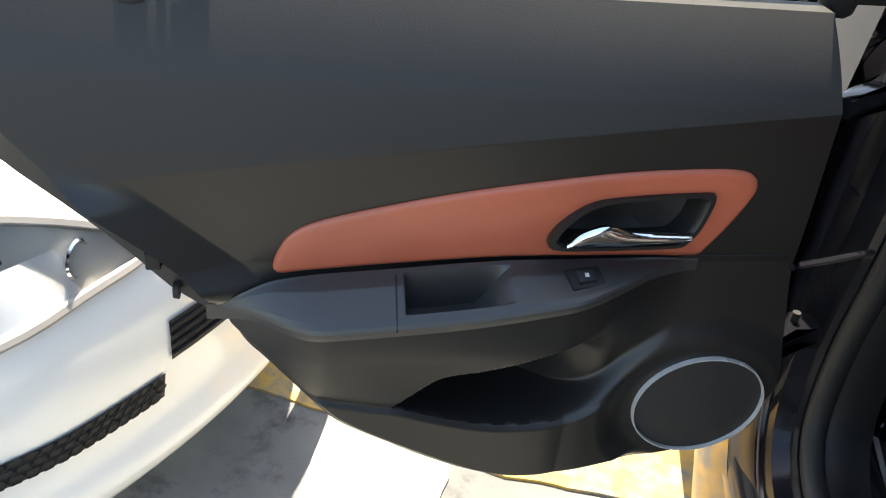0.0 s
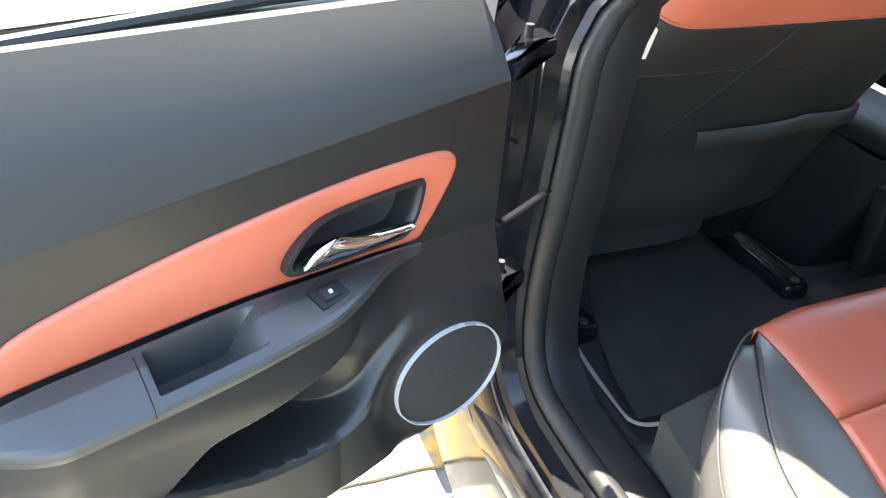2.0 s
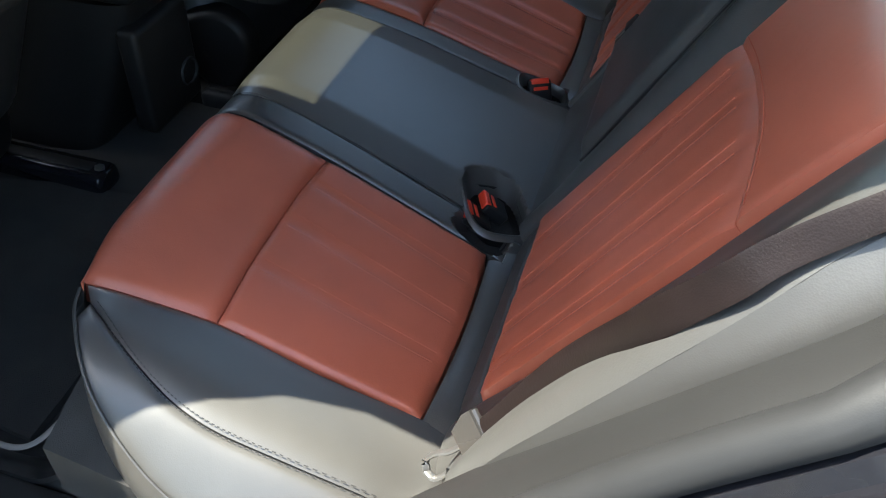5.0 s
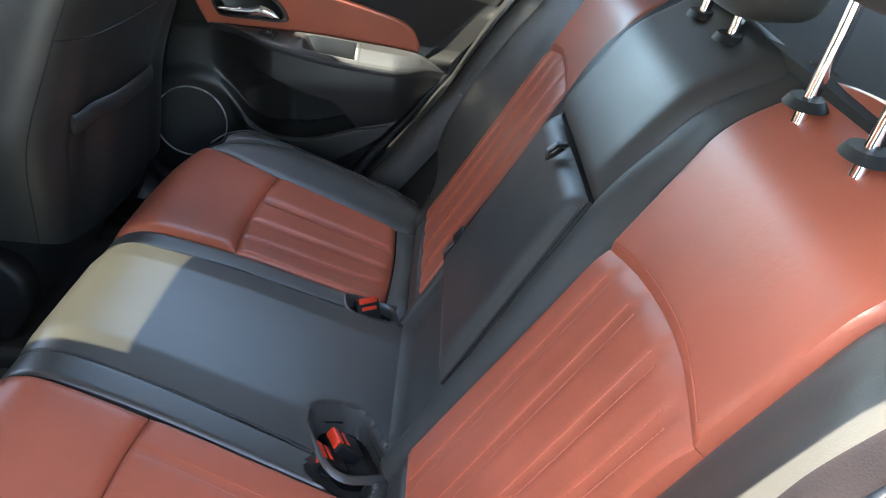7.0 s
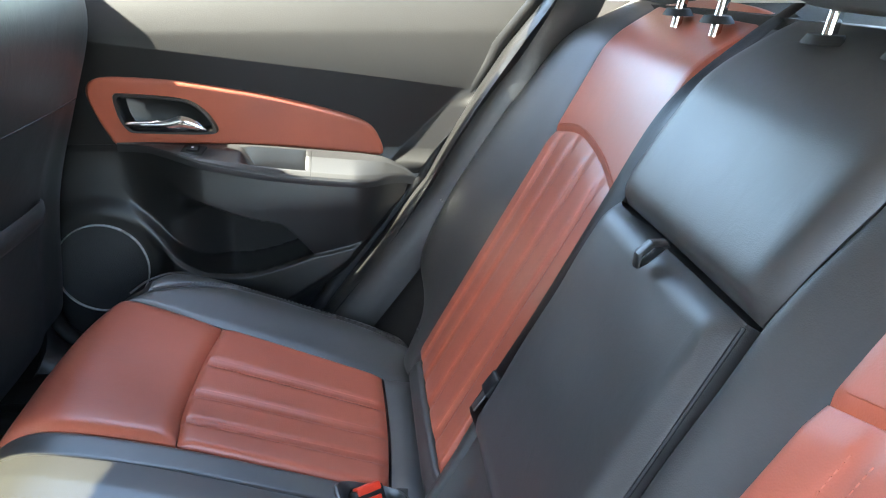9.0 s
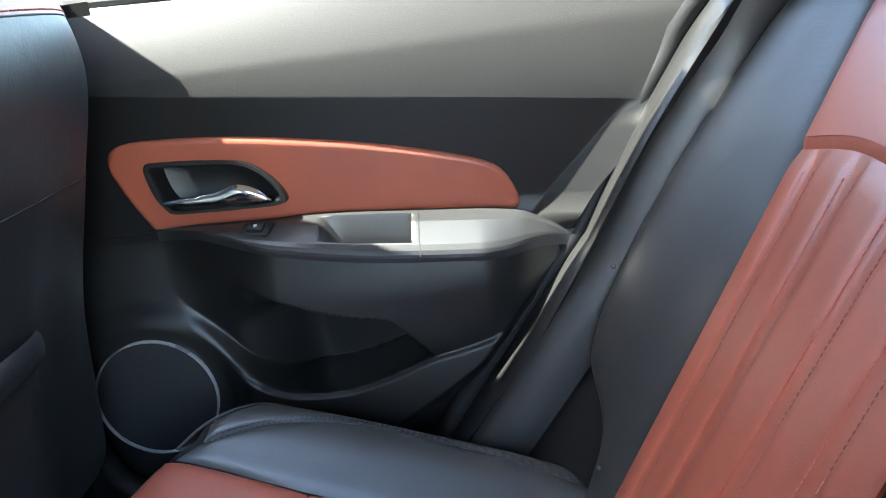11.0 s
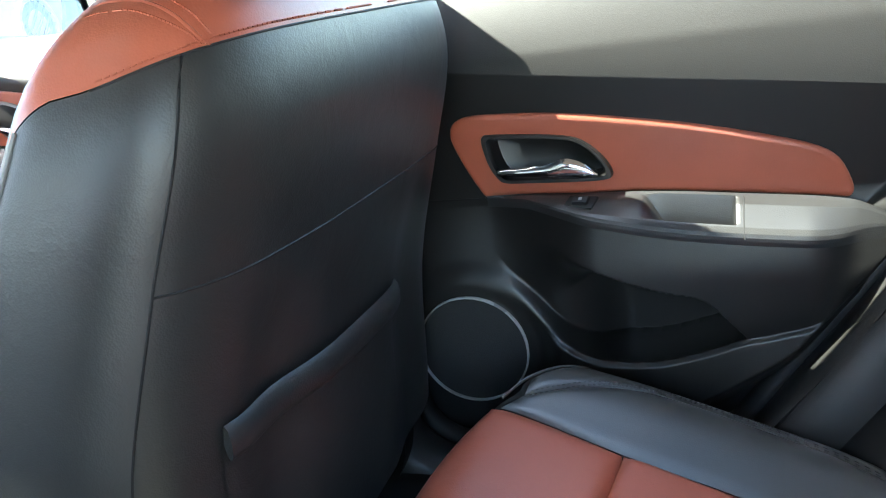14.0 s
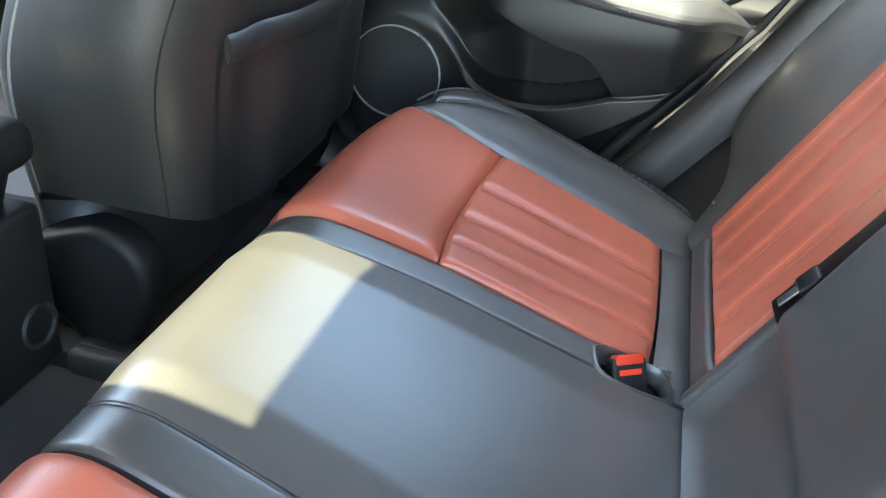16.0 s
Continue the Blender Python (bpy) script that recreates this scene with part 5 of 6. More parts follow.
    # cushion, recliner covers, rails
    def base(s, t):
        a = s * 2 * math.pi
        sg = lambda v, p: (abs(v) ** p) * (1 if v >= 0 else -1)
        k = [1.0, 1.02, 1.0, 0.92, 0.0][min(int(round(t * 4)), 4)]
        z = [0.40, 0.46, 0.52, 0.555, 0.545][min(int(round(t * 4)), 4)]
        return Vector((sx * (X + 0.27 * k * sg(math.cos(a), 0.4)), 0.34 + dy + 0.26 * k * sg(math.sin(a), 0.4), z))
    part("cushion", sheet(base, 40, 4), LEATHER, seat, "black leather seat cushion")
    for e in (-1, 1):
        outline = [(p.x + dy, p.y) for p in spline([(0.182, 0.520, 0), (0.134, 0.545, 0), (0.090, 0.556, 0), (0.045, 0.537, 0), (0.027, 0.490, 0), (0.048, 0.424, 0), (0.099, 0.385, 0), (0.151, 0.415, 0), (0.184, 0.465, 0)], 40, closed=True)]
        part("recliner_cover", prism(outline, lambda a, b, h: Vector((sx * (X + e * (0.245 + h)), a, b)), 0.045, 0.014, steps=3), TRIM_DARK, seat, "black plastic recliner cover")
        part("screw_cap", tube([(sx * (X + e * 0.291), 0.120 + dy, 0.468), (sx * (X + e * 0.286), 0.120 + dy, 0.468)], 0.006, 12), RUBBER, seat, "small round screw cap")
        part("seat_rail", slab(sx * 0.385 + e * 0.235 - 0.022, sx * 0.385 + e * 0.235 + 0.022, 0.10 + dy, 0.60 + dy, 0.365, 0.40, 0.006), RUBBER, seat, "black steel seat rail")
        y0 = dy - (0.13 if sx < 0 else 0.03)
        rail = part("rail_cover", slab(sx * 0.385 + e * 0.235 - 0.030, sx * 0.385 + e * 0.235 + 0.030, y0, 0.13 + dy, 0.362, 0.404, 0.014), PAINT if sx < 0 else RUBBER, seat, "gloss black rail end cover" if sx < 0 else "black rail end cover")
        part("rail_slot", slab(sx * 0.385 + e * 0.235 - 0.012, sx * 0.385 + e * 0.235 + 0.012, y0 + 0.03, 0.12 + dy, 0.396, 0.406, 0.003), TRIM_DARK, rail)
        part("bolt", tube([(sx * 0.385 + e * 0.235, y0 + 0.018, 0.396), (sx * 0.385 + e * 0.235, y0 + 0.018, 0.408)], 0.009, 6), STEEL, rail, "steel hexagon bolt")
    return seat


front_seat(1, 0.0, "front_passenger_seat", "front seat, black vinyl back with tan leather shoulders")
front_seat(-1, 0.275, "front_driver_seat", "reclined front seat, black vinyl back with tan leather shoulders", 0.26)


# ---------------------------------------------------------------- loose things in the car
def seat_belt(sx, name, label, low, high, mids=None, facing=(0.3, 0.85, 0.35), half=0.023):
    """A belt hanging from the rear pillar to its floor anchor, with its tongue."""
    b = thing(name, label, "seat belt", at=low, group="rear seat belts")
    pts = spline([low, *(mids or [Vector(low).lerp(Vector(high), k) + Vector((0, 0.012 * math.sin(k * math.pi), -0.008 * math.sin(k * math.pi))) for k in (0.25, 0.5, 0.75)]), high], 40)
    along = (Vector(high) - Vector(low)).normalized()
    wide = along.cross(Vector(facing)).normalized()
    bm = bmesh.new()
    rows = []
    for i, p in enumerate(pts):
        k = i / 39
        wv = (wide + 0.10 * math.sin(k * 3.0) * along.cross(wide)).normalized()
        nrm = along.cross(wv).normalized()
        fold = 0.004 * math.sin(k * 7)
        rows.append([bm.verts.new(p + wv * a + nrm * (h + fold * abs(a) / half)) for a, h in ((-half * (1 - 0.4 * k), 0), (-0.010 * (1 - 0.4 * k), 0.0015), (0, 0.002), (0.010 * (1 - 0.4 * k), 0.0015), (half * (1 - 0.4 * k), 0), (0.010 * (1 - 0.4 * k), -0.0012), (0, -0.001), (-0.010 * (1 - 0.4 * k), -0.0012))])
    for r0, r1 in zip(rows, rows[1:]):
        for i in range(8):
            bm.faces.new((r0[i], r0[(i + 1) % 8], r1[(i + 1) % 8], r1[i]))
    part("webbing", bm, WEBBING, b, "dark brown-grey woven webbing")
    return b, along, wide


SMOKE = material("smoke_plastic", (0.028, 0.026, 0.025), 0.28, vary=0.2, bump=0)
belt_l, al, wd = seat_belt(-1, "seat_belt", "dark woven seat belt with steel tongue over the bench", (-0.682, -0.646, 0.694), (-0.694, -0.905, 1.055), [(-0.676, -0.697, 0.790), (-0.694, -0.746, 0.878), (-0.700, -0.788, 0.937), (-0.696, -0.818, 0.972)], (-0.67, 0.06, 0.74), 0.0160)
frame_m = Matrix((wd, al.cross(wd), al)).transposed().to_4x4()
frame_m = frame_m @ Matrix.Diagonal((0.90, 0.9, 1.05, 1))
frame_m.translation = Vector((-0.681, -0.646, 0.691))
bm = prism([(-0.031, 0.004), (0.031, 0.004), (0.031, -0.006), (0.022, -0.026), (-0.022, -0.026), (-0.031, -0.006)], lambda a, b, h: frame_m @ Vector((a, h - 0.006, b)), 0.012, 0.003)
part("tongue_grip", bm, SMOKE, belt_l, "grey plastic tongue grip")
bm = tube([frame_m @ Vector(p) for p in ((-0.030, 0, 0.004), (0.030, 0, 0.004))], 0.0035, 8)
part("tongue_bar", bm, SMOKE, belt_l, "grey plastic bar")
for e in (-1, 1):
    bm = tube([frame_m @ Vector(p) for p in spline([(e * 0.006, 0, -0.024), (e * 0.0065, 0, -0.045), (e * 0.011, 0, -0.062), (e * 0.010, 0, -0.078), (0.0, 0, -0.084)], 14)], 0.004, 8, flat=0.5)
    part("tongue", bm, STEEL, belt_l, "steel belt tongue")
bm = slab(0.010, 0.032, -0.006, 0.006, -0.046, -0.022, 0.004)
bm.transform(frame_m)
part("tongue_stop", bm, SMOKE, belt_l, "grey plastic stop")
belt_m, al2, wd2 = seat_belt(1, "seat_belt", "dark woven centre seat belt over the backrest", tuple(bpt(0.176, 0.605, 0.016)), (0.205, -0.965, 1.062), [bpt(0.180, 0.72, 0.014), bpt(0.188, 0.85, 0.014), bpt(0.195, 0.95, 0.014), bpt(0.200, 1.02, 0.014)], tuple(BN))
fm2 = Matrix((wd2, al2.cross(wd2), al2)).transposed().to_4x4()
fm2 = fm2 @ Matrix.Diagonal((0.55, 0.55, 0.60, 1))
fm2.translation = bpt(0.176, 0.640, 0.018)
bm = slab(-0.026, 0.026, -0.007, 0.009, -0.012, 0.030, 0.005)
bm.transform(fm2)
part("tongue_grip", bm, TRIM_DARK, belt_m, "black plastic tongue grip")
bm = slab(-0.012, 0.012, -0.002, 0.002, -0.050, -0.010, 0.0015)
bm.transform(fm2)
part("tongue", bm, STEEL, belt_m, "steel belt tongue")


def mat_shape(x, y):
    return Vector((x, y, 0.374 + 0.006 * noise.noise(Vector((x * 6, y * 6, 2.0))) + 0.004 * smoothstep(0.05, -0.01, y)))


for sx in (-1, 1):
    bm = sheet(lambda s, t, sx=sx: mat_shape(sx * ((0.635 - 0.14 * t ** 1.6) * (1 - s) + (0.155 + 0.05 * t ** 2) * s), -0.055 + 0.41 * t + 0.01 * s), 16, 16, (0, 0, -0.012))
    alone("floor_mat", bm, MAT, "black felt floor mat behind the front seat", "floor mat", at=(sx * 0.40, 0.15, 0.36), group="floor mats")
# strip of sill carpet beside the mat, its sunlight painted in as a pale tube
part("sunlit_carpet_edge", tube(spline([(-0.620, 0.28, 0.372), (-0.642, 0.15, 0.374), (-0.652, 0.02, 0.374), (-0.650, -0.055, 0.376), (-0.60, -0.072, 0.372), (-0.53, -0.066, 0.372)], 30), 0.0045, 8, flat=0.35), PALE, car, "carpet edge painted pale as a strip of sun")

# ---------------------------------------------------------------- console, dashboard, front door
console = thing("center_console", "black centre console with padded lid between the seats", "console", at=(0, 0.30, 0.36))
def con(s, t):
    a = s * 2 * math.pi
    sg = lambda v, p: (abs(v) ** p) * (1 if v >= 0 else -1)
    z = 0.36 + 0.31 * t
    return Vector(((0.100 - 0.020 * t) * sg(math.cos(a), 0.35), 0.42 + (0.20 + 0.07 * t) * sg(math.sin(a), 0.35) - 0.06 * t, z))
part("body", sheet(con, 40, 8), TRIM_DARK, console, "black plastic console body")
part("lid", slab(-0.070, 0.092, 0.085, 0.42, 0.665, 0.715, 0.020), TRIM_DARK, console, "black padded console lid")
part("rear_panel", slab(-0.078, 0.078, 0.085, 0.125, 0.44, 0.63, 0.010), TRIM_DARK, console, "black console end panel")
bm = bmesh.new()
rows = [[bm.verts.new((0.045 + 0.026 * k * math.cos(i * math.pi / 16), 0.085 - d, 0.50 + 0.026 * k * math.sin(i * math.pi / 16))) for i in range(32)] for k, d in ((1, 0), (0.95, 0.004), (0.82, 0.004), (0.75, -0.003), (0.2, -0.003))]
for r0, r1 in zip(rows, rows[1:]):
    for i in range(32):
        bm.faces.new((r0[i], r0[(i + 1) % 32], r1[(i + 1) % 32], r1[i]))
bm.faces.new(rows[-1])
part("socket", bm, RUBBER, console, "round black socket cover")
part("shift_tunnel", slab(-0.10, 0.10, 0.60, 1.05, 0.36, 0.56, 0.03), TRIM_DARK, console, "black tunnel trim")

dash = thing("dashboard", "dark dashboard with tan leather band", "dashboard", at=(0, 1.05, 0.40))
def dsh(s, t):
    x = -0.74 + 1.48 * s
    prof = [(1.35, 0.97), (1.15, 1.01), (0.98, 0.99), (0.93, 0.94), (0.95, 0.80), (1.02, 0.62), (1.05, 0.42)]
    q = t * 6
    i = min(int(q), 5)
    f = q - i
    y = prof[i][0] * (1 - f) + prof[i + 1][0] * f
    return Vector((x, y - 0.03 * math.sin(s * math.pi), prof[i][1] * (1 - f) + prof[i + 1][1] * f))
part("upper_pad", sheet(dsh, 30, 24), TRIM_DARK, dash, "dark plastic dashboard")
# tan end of the dashboard beside the passenger's door, with a round vent
JOINT = curve1([0.60, 0.75, 0.83, 0.877, 0.907, 0.951, 1.005, 1.044], [1.02, 0.90, 0.815, 0.786, 0.782, 0.790, 0.802, 0.826])


def dash_end(x, z, h=0.0):
    k = (0.764 - x) / 0.19
    return Vector((x, JOINT(z) - 0.045 * math.sin(min(1.0, 1.4 * k) * math.pi / 2) + 0.05 * k * k - h, z))


part("tan_band", sheet(lambda s, t: dash_end(0.764 - 0.60 * s, 0.938 + 0.106 * t), 40, 10, (0, 0.03, 0)), ORANGE, dash, "tan leather dashboard band")
part("lower_strip", sheet(lambda s, t: dash_end(0.764 - 0.60 * s, 0.906 + 0.030 * t, 0.006), 40, 5, (0, 0.03, 0)), ARM_TOP, dash, "grey plastic dashboard strip")
part("lower_pad", sheet(lambda s, t: dash_end(0.764 - 0.60 * s, 0.60 + 0.304 * t), 30, 10, (0, 0.03, 0)), TRIM_DARK, dash, "black lower dashboard")
part("end_cap", sheet(lambda s, t: Vector((0.764 - 0.60 * s, 0.815 + 0.50 * t, 1.047 + 0.012 * math.sin(t * math.pi) - 0.05 * t)), 20, 8, (0, 0, -0.01)), TRIM_DARK, dash, "dark dashboard top")
bm = bmesh.new()
rows = [[bm.verts.new(dash_end(0.690 + 0.036 * k * math.cos(i * math.pi / 14), 0.976 + 0.036 * k * math.sin(i * math.pi / 14), d)) for i in range(28)] for k, d in ((1.1, -0.01), (1.1, 0.004), (1.05, 0.008), (0.93, 0.008), (0.88, 0.001), (0.2, 0.001))]
for r0, r1 in zip(rows, rows[1:]):
    for i in range(28):
        bm.faces.new((r0[i], r0[(i + 1) % 28], r1[(i + 1) % 28], r1[i]))
bm.faces.new(rows[-1])
vent = part("air_vent", bm, SILVER, dash, "round air vent with silver rim")
part("louvre_back", prism([(0.690 + 0.031 * math.cos(i * math.pi / 14), 0.976 + 0.031 * math.sin(i * math.pi / 14)) for i in range(28)], lambda a, b, h: dash_end(a, b, h + 0.0005), 0.002), RUBBER, vent, "black vent opening")
for k in range(5):
    z = 0.954 + 0.011 * k
    hw = math.sqrt(max(0.0002, 0.031 ** 2 - (z - 0.976) ** 2))
    part("slat", tube([dash_end(0.690 - hw + 2 * hw * i / 6, z, 0.004) for i in range(7)], 0.0022, 6), ARM_TOP, vent)


def front_door(place, name, label):
    """A closed front door: trim, tan insert, handle, armrest, speaker, window and mirror."""
    d = thing(name, label, "car door", at=tuple(place(0.5, 0, 0.42)))

    lip = curve1([0.13, 0.45, 0.57, 0.62, 0.68, 0.735, 0.80], [0.800, 0.852, 0.878, 0.893, 0.908, 0.914, 0.915])
    edge = curve1([0.13, 0.35, 0.45, 0.595, 0.698, 0.80], [0.845, 0.872, 0.900, 0.928, 0.940, 0.936])
    reach = lambda y: 0.044 * smoothstep(0.80, 0.70, y) * smoothstep(0.11, 0.16, y)

    def trim(s, t):
        y = 0.11 + 0.86 * s
        z = 0.44 + (1.078 + 0.03 * y - 0.44) * t
        fold = 0.948 + 0.143 * max(0.30, y)
        w = -0.055 * max(0.0, min(1.0, (z - fold) / max(0.02, 1.078 + 0.03 * y - fold)))
        if z < lip(y) - 0.004:
            w += reach(y) * (0.55 + 0.45 * smoothstep(lip(y) - 0.20, lip(y) - 0.02, z))
        w -= 0.030 * smoothstep(0.745, 0.725, y + 0.42 * (z - 0.81)) * smoothstep(0.60, 0.66, z) * smoothstep(lip(y) - 0.05, lip(y) - 0.10, z)
        return place(y, w, z)
    part("trim_panel", sheet(trim, 90, 130, place(0, -0.03, 0) - place(0, 0, 0)), TRIM, d, "dark grey plastic door trim")
    ins = [(p.x, p.y) for p in spline([(0.30, 0.882, 0), (0.34, 0.938, 0), (0.45, 0.975, 0), (0.519, 0.995, 0), (0.598, 1.015, 0), (0.719, 1.035, 0), (0.800, 1.043, 0), (0.818, 1.040, 0), (0.798, 1.005, 0), (0.786, 0.951, 0), (0.779, 0.940, 0), (0.698, 0.941, 0), (0.595, 0.930, 0), (0.45, 0.902, 0), (0.35, 0.875, 0)], 70, closed=True)]
    part("insert", prism(ins, lambda a, b, h: place(a, h - 0.004, b), 0.010, 0.003, steps=3), ORANGE, d, "tan leather door insert")
    part("armrest", sheet(lambda s, t: place(0.14 + 0.66 * s, reach(0.14 + 0.66 * s) * min(1.0, 1.12 * t) + 0.001, edge(0.14 + 0.66 * s) + (lip(0.14 + 0.66 * s) - edge(0.14 + 0.66 * s)) * t ** 1.4 - 0.006 * smoothstep(0.9, 1.0, t)), 60, 16), ARM_TOP, d, "grey moulded armrest")
    bez = [(p.x, p.y) for p in spline([(0.678, 1.003, 0), (0.642, 1.008, 0), (0.586, 0.983, 0), (0.562, 0.953, 0), (0.590, 0.937, 0), (0.652, 0.950, 0), (0.674, 0.981, 0)], 40, closed=True)]
    rim = part("handle_bezel", prism(bez, lambda a, b, h: place(a, h + 0.002, b), 0.009, 0.003), STEEL, d, "satin grey handle rim")
    part("recess", prism([(0.622 + 0.86 * (a - 0.622), 0.972 + 0.86 * (b - 0.972)) for a, b in bez], lambda a, b, h: place(a, h + 0.004, b), 0.0085, 0.001), TRIM_DARK, rim, "black handle recess")
    part("door_handle", tube([place(0.667, 0.018, 0.967), place(0.645, 0.022, 0.966), place(0.622, 0.023, 0.960), place(0.590, 0.020, 0.948)], lambda k: 0.003 + 0.006 * k, 10), CHROME, d, "chrome door handle")
    part("switch_bezel", prism([(0.632, 0.006), (0.600, 0.006), (0.600, 0.026), (0.632, 0.026)], lambda a, b, h: place(a, b, edge(a) - 0.45 * b - 0.002 + h), 0.006, 0.002), RUBBER, d, "black switch plate")
    bm = bmesh.new()
    c = [[bm.verts.new(place(0.80 + 0.067 * k * math.cos(i * math.pi / 18), w, 0.69 + 0.067 * k * math.sin(i * math.pi / 18))) for i in range(36)] for k, w in ((1, 0.006), (1, 0.028), (0.975, 0.031), (0.96, 0.026))]
    for r0, r1 in zip(c, c[1:]):
        for i in range(36):
            bm.faces.new((r0[i], r0[(i + 1) % 36], r1[(i + 1) % 36], r1[i]))
    part("speaker_ring", bm, SILVER, d, "satin silver speaker ring")
    part("speaker_grille", prism([(0.80 + 0.0645 * math.cos(i * math.pi / 18), 0.69 + 0.0645 * math.sin(i * math.pi / 18)) for i in range(36)], lambda a, b, h: place(a, 0.015 + h, b), 0.011, 0.003), GRILLE, d, "black speaker grille")
    part("outer_skin", sheet(lambda s, t: place(0.09 + 1.0 * s, -0.10 - 0.02 * math.sin(t * math.pi), 0.40 + 0.66 * t), 12, 10), PAINT, d, "glossy black outer door skin")
    pane = part("window_pane", sheet(lambda s, t: place(0.13 + 0.86 * s - 0.62 * t * s, -0.072 + 0.13 * t + 0.06 * t * t, 1.055 + 0.345 * t), 12, 8), GLASS, d, "clear side window")
    pane.visible_shadow = False
    part("window_frame", tube(spline([place(0.12, -0.07, 1.06), place(0.115, 0.06, 1.30), place(0.13, 0.12, 1.375), place(0.33, 0.122, 1.405), place(0.56, 0.075, 1.318), place(0.827, -0.005, 1.155), place(0.99, -0.06, 1.06)], 40), 0.013, 8), RUBBER, d, "black window frame")
    part("mirror_triangle", prism([(0.99, 1.06), (0.80, 1.06), (0.80, 1.12), (0.84, 1.165)], lambda a, b, h: place(a, -0.075 + h, b), 0.03, 0.006), TRIM_DARK, d, "dark plastic corner cover")
    return d


fd = front_door(lambda y, w, z: Vector((XD - w, y, z)), "front_door", "closed front car door, dark grey trim with tan insert")
front_door(lambda y, w, z: Vector((-XD + w, y, z)), "front_door", "closed front car door, dark grey trim with tan insert")
# door mirror on the passenger side
def shell_m(s, t):
    a, b = s * 2 * math.pi, t * math.pi / 2
    sg = lambda v, p: (abs(v) ** p) * (1 if v >= 0 else -1)
    k = math.cos(b) ** 0.6
    dx = 0.145 * k * sg(math.cos(a), 0.85)
    return Vector((1.000 + dx, 0.80 + 0.10 * math.sin(b) - 0.32 * dx, 1.130 + 0.082 * k * sg(math.sin(a), 0.85) * (1 + 0.9 * dx)))
mir = part("door_mirror", sheet(shell_m, 36, 8), PAINT, fd, "glossy black door mirror")
def mglass(s, t):
    a = s * 2 * math.pi
    sg = lambda v, p: (abs(v) ** p) * (1 if v >= 0 else -1)
    dx, dz = 0.134 * t * sg(math.cos(a), 0.85), 0.074 * t * sg(math.sin(a), 0.85)
    dz *= 1 + 0.9 * dx
    return Vector((1.000 + dx, 0.803 - 0.32 * dx + 0.07 * dz, 1.130 + dz))
part("mirror_glass", sheet(mglass, 36, 3), MIRROR, mir, "mirror glass")
part("mirror_arm", tube([(0.83, 0.84, 1.075), (0.88, 0.84, 1.09), (0.93, 0.84, 1.10)], 0.018, 8), PAINT, mir)

# ---------------------------------------------------------------- open door details on the car side
part("striker", tube(spline([(-0.846, -0.722, 0.785), (-0.862, -0.722, 0.800), (-0.872, -0.724, 0.822), (-0.872, -0.734, 0.832), (-0.868, -0.748, 0.822), (-0.846, -0.756, 0.800)], 18), 0.0055, 8), CHROME, car, "chrome door striker loop")
face = Vector((0, 0.78, 0.63))
for k, (x, y, z) in enumerate(((-0.818, -0.747, 0.797), (-0.842, -0.757, 0.800))):
    c = Vector((x, y, z))
    bolt = part("striker_bolt", tube([c - face * 0.004, c + face * 0.004], 0.009, 18), STEEL, car, "pale steel striker bolt")
    part("bolt_socket", tube([c + face * 0.003, c + face * 0.0055], 0.0045, 6), CHROME, bolt)
    part("bolt_washer", tube([c - face * 0.006, c + face * 0.0005], 0.013, 20), STEEL, bolt)
# door latch on the open door's edge
bm = slab(-0.006, 0.006, -0.008, 0.008, -0.010, 0.010, 0.002)
bm.transform(Matrix.Translation(open_door(0.676, -0.046, 0.772)) @ Matrix.Rotation(TH * -1, 4, "Z"))
part("door_latch", bm, RUBBER, left_door, "black door latch cover")
bm = bmesh.new()
bmesh.ops.create_cone(bm, cap_ends=True, segments=18, radius1=0.010, radius2=0.009, depth=0.006)
bm.transform(Matrix.Translation(open_door(0.655, -0.041, 0.737)) @ Matrix.Rotation(-TH, 4, "Z") @ Matrix.Rotation(radians(90), 4, "X"))
part("plug", bm, RUBBER, left_door, "black rubber plug")


# ---------------------------------------------------------------- other vehicles
def nose_x(y, z):
    """Front of the white car, facing ours, by width and height."""
    base = -1.625 - 0.46 * (y - 0.5) ** 2 - 0.25 * max(0, abs(y - 0.5) - 0.62) ** 1.6 * 3
    prof = curve1([0.17, 0.22, 0.30, 0.42, 0.52, 0.60, 0.68, 0.76], [-0.035, 0.0, -0.012, 0.0, -0.004, -0.035, -0.085, -0.17])
    return base + prof(z)


white = thing("parked_car", "white saloon car parked nose-on beside the open door", "car", at=(-2.6, 0.5, 0))
part("bumper", sheet(lambda s, t: Vector((nose_x(-0.42 + 1.84 * s, 0.17 + 0.47 * t), -0.42 + 1.84 * s, 0.17 + 0.47 * t)), 70, 30), WHITE_PAINT, white, "white painted bumper")
part("bonnet", sheet(lambda s, t: Vector((nose_x(-0.36 + 1.72 * s, 0.64) - 0.03 - 1.05 * t, -0.36 + 1.72 * s + 0.0, 0.655 + 0.30 * t ** 0.6 - 0.05 * (2 * s - 1) ** 4)), 40, 20, (0, 0, -0.03)), WHITE_PAINT, white, "white painted bonnet")
part("cabin", sheet(lambda s, t: Vector((-2.75 - 0.55 * t, -0.22 + 1.44 * s + (0.5 - s) * 0.3 * t, 0.95 + 0.46 * t)), 12, 8), GLASS, white, "windscreen")
part("roof", sheet(lambda s, t: Vector((-3.30 - 1.3 * t, -0.07 + 1.14 * s, 1.41 + 0.04 * math.sin(s * math.pi))), 10, 6, (0, 0, -0.04)), WHITE_PAINT, white, "white painted roof")
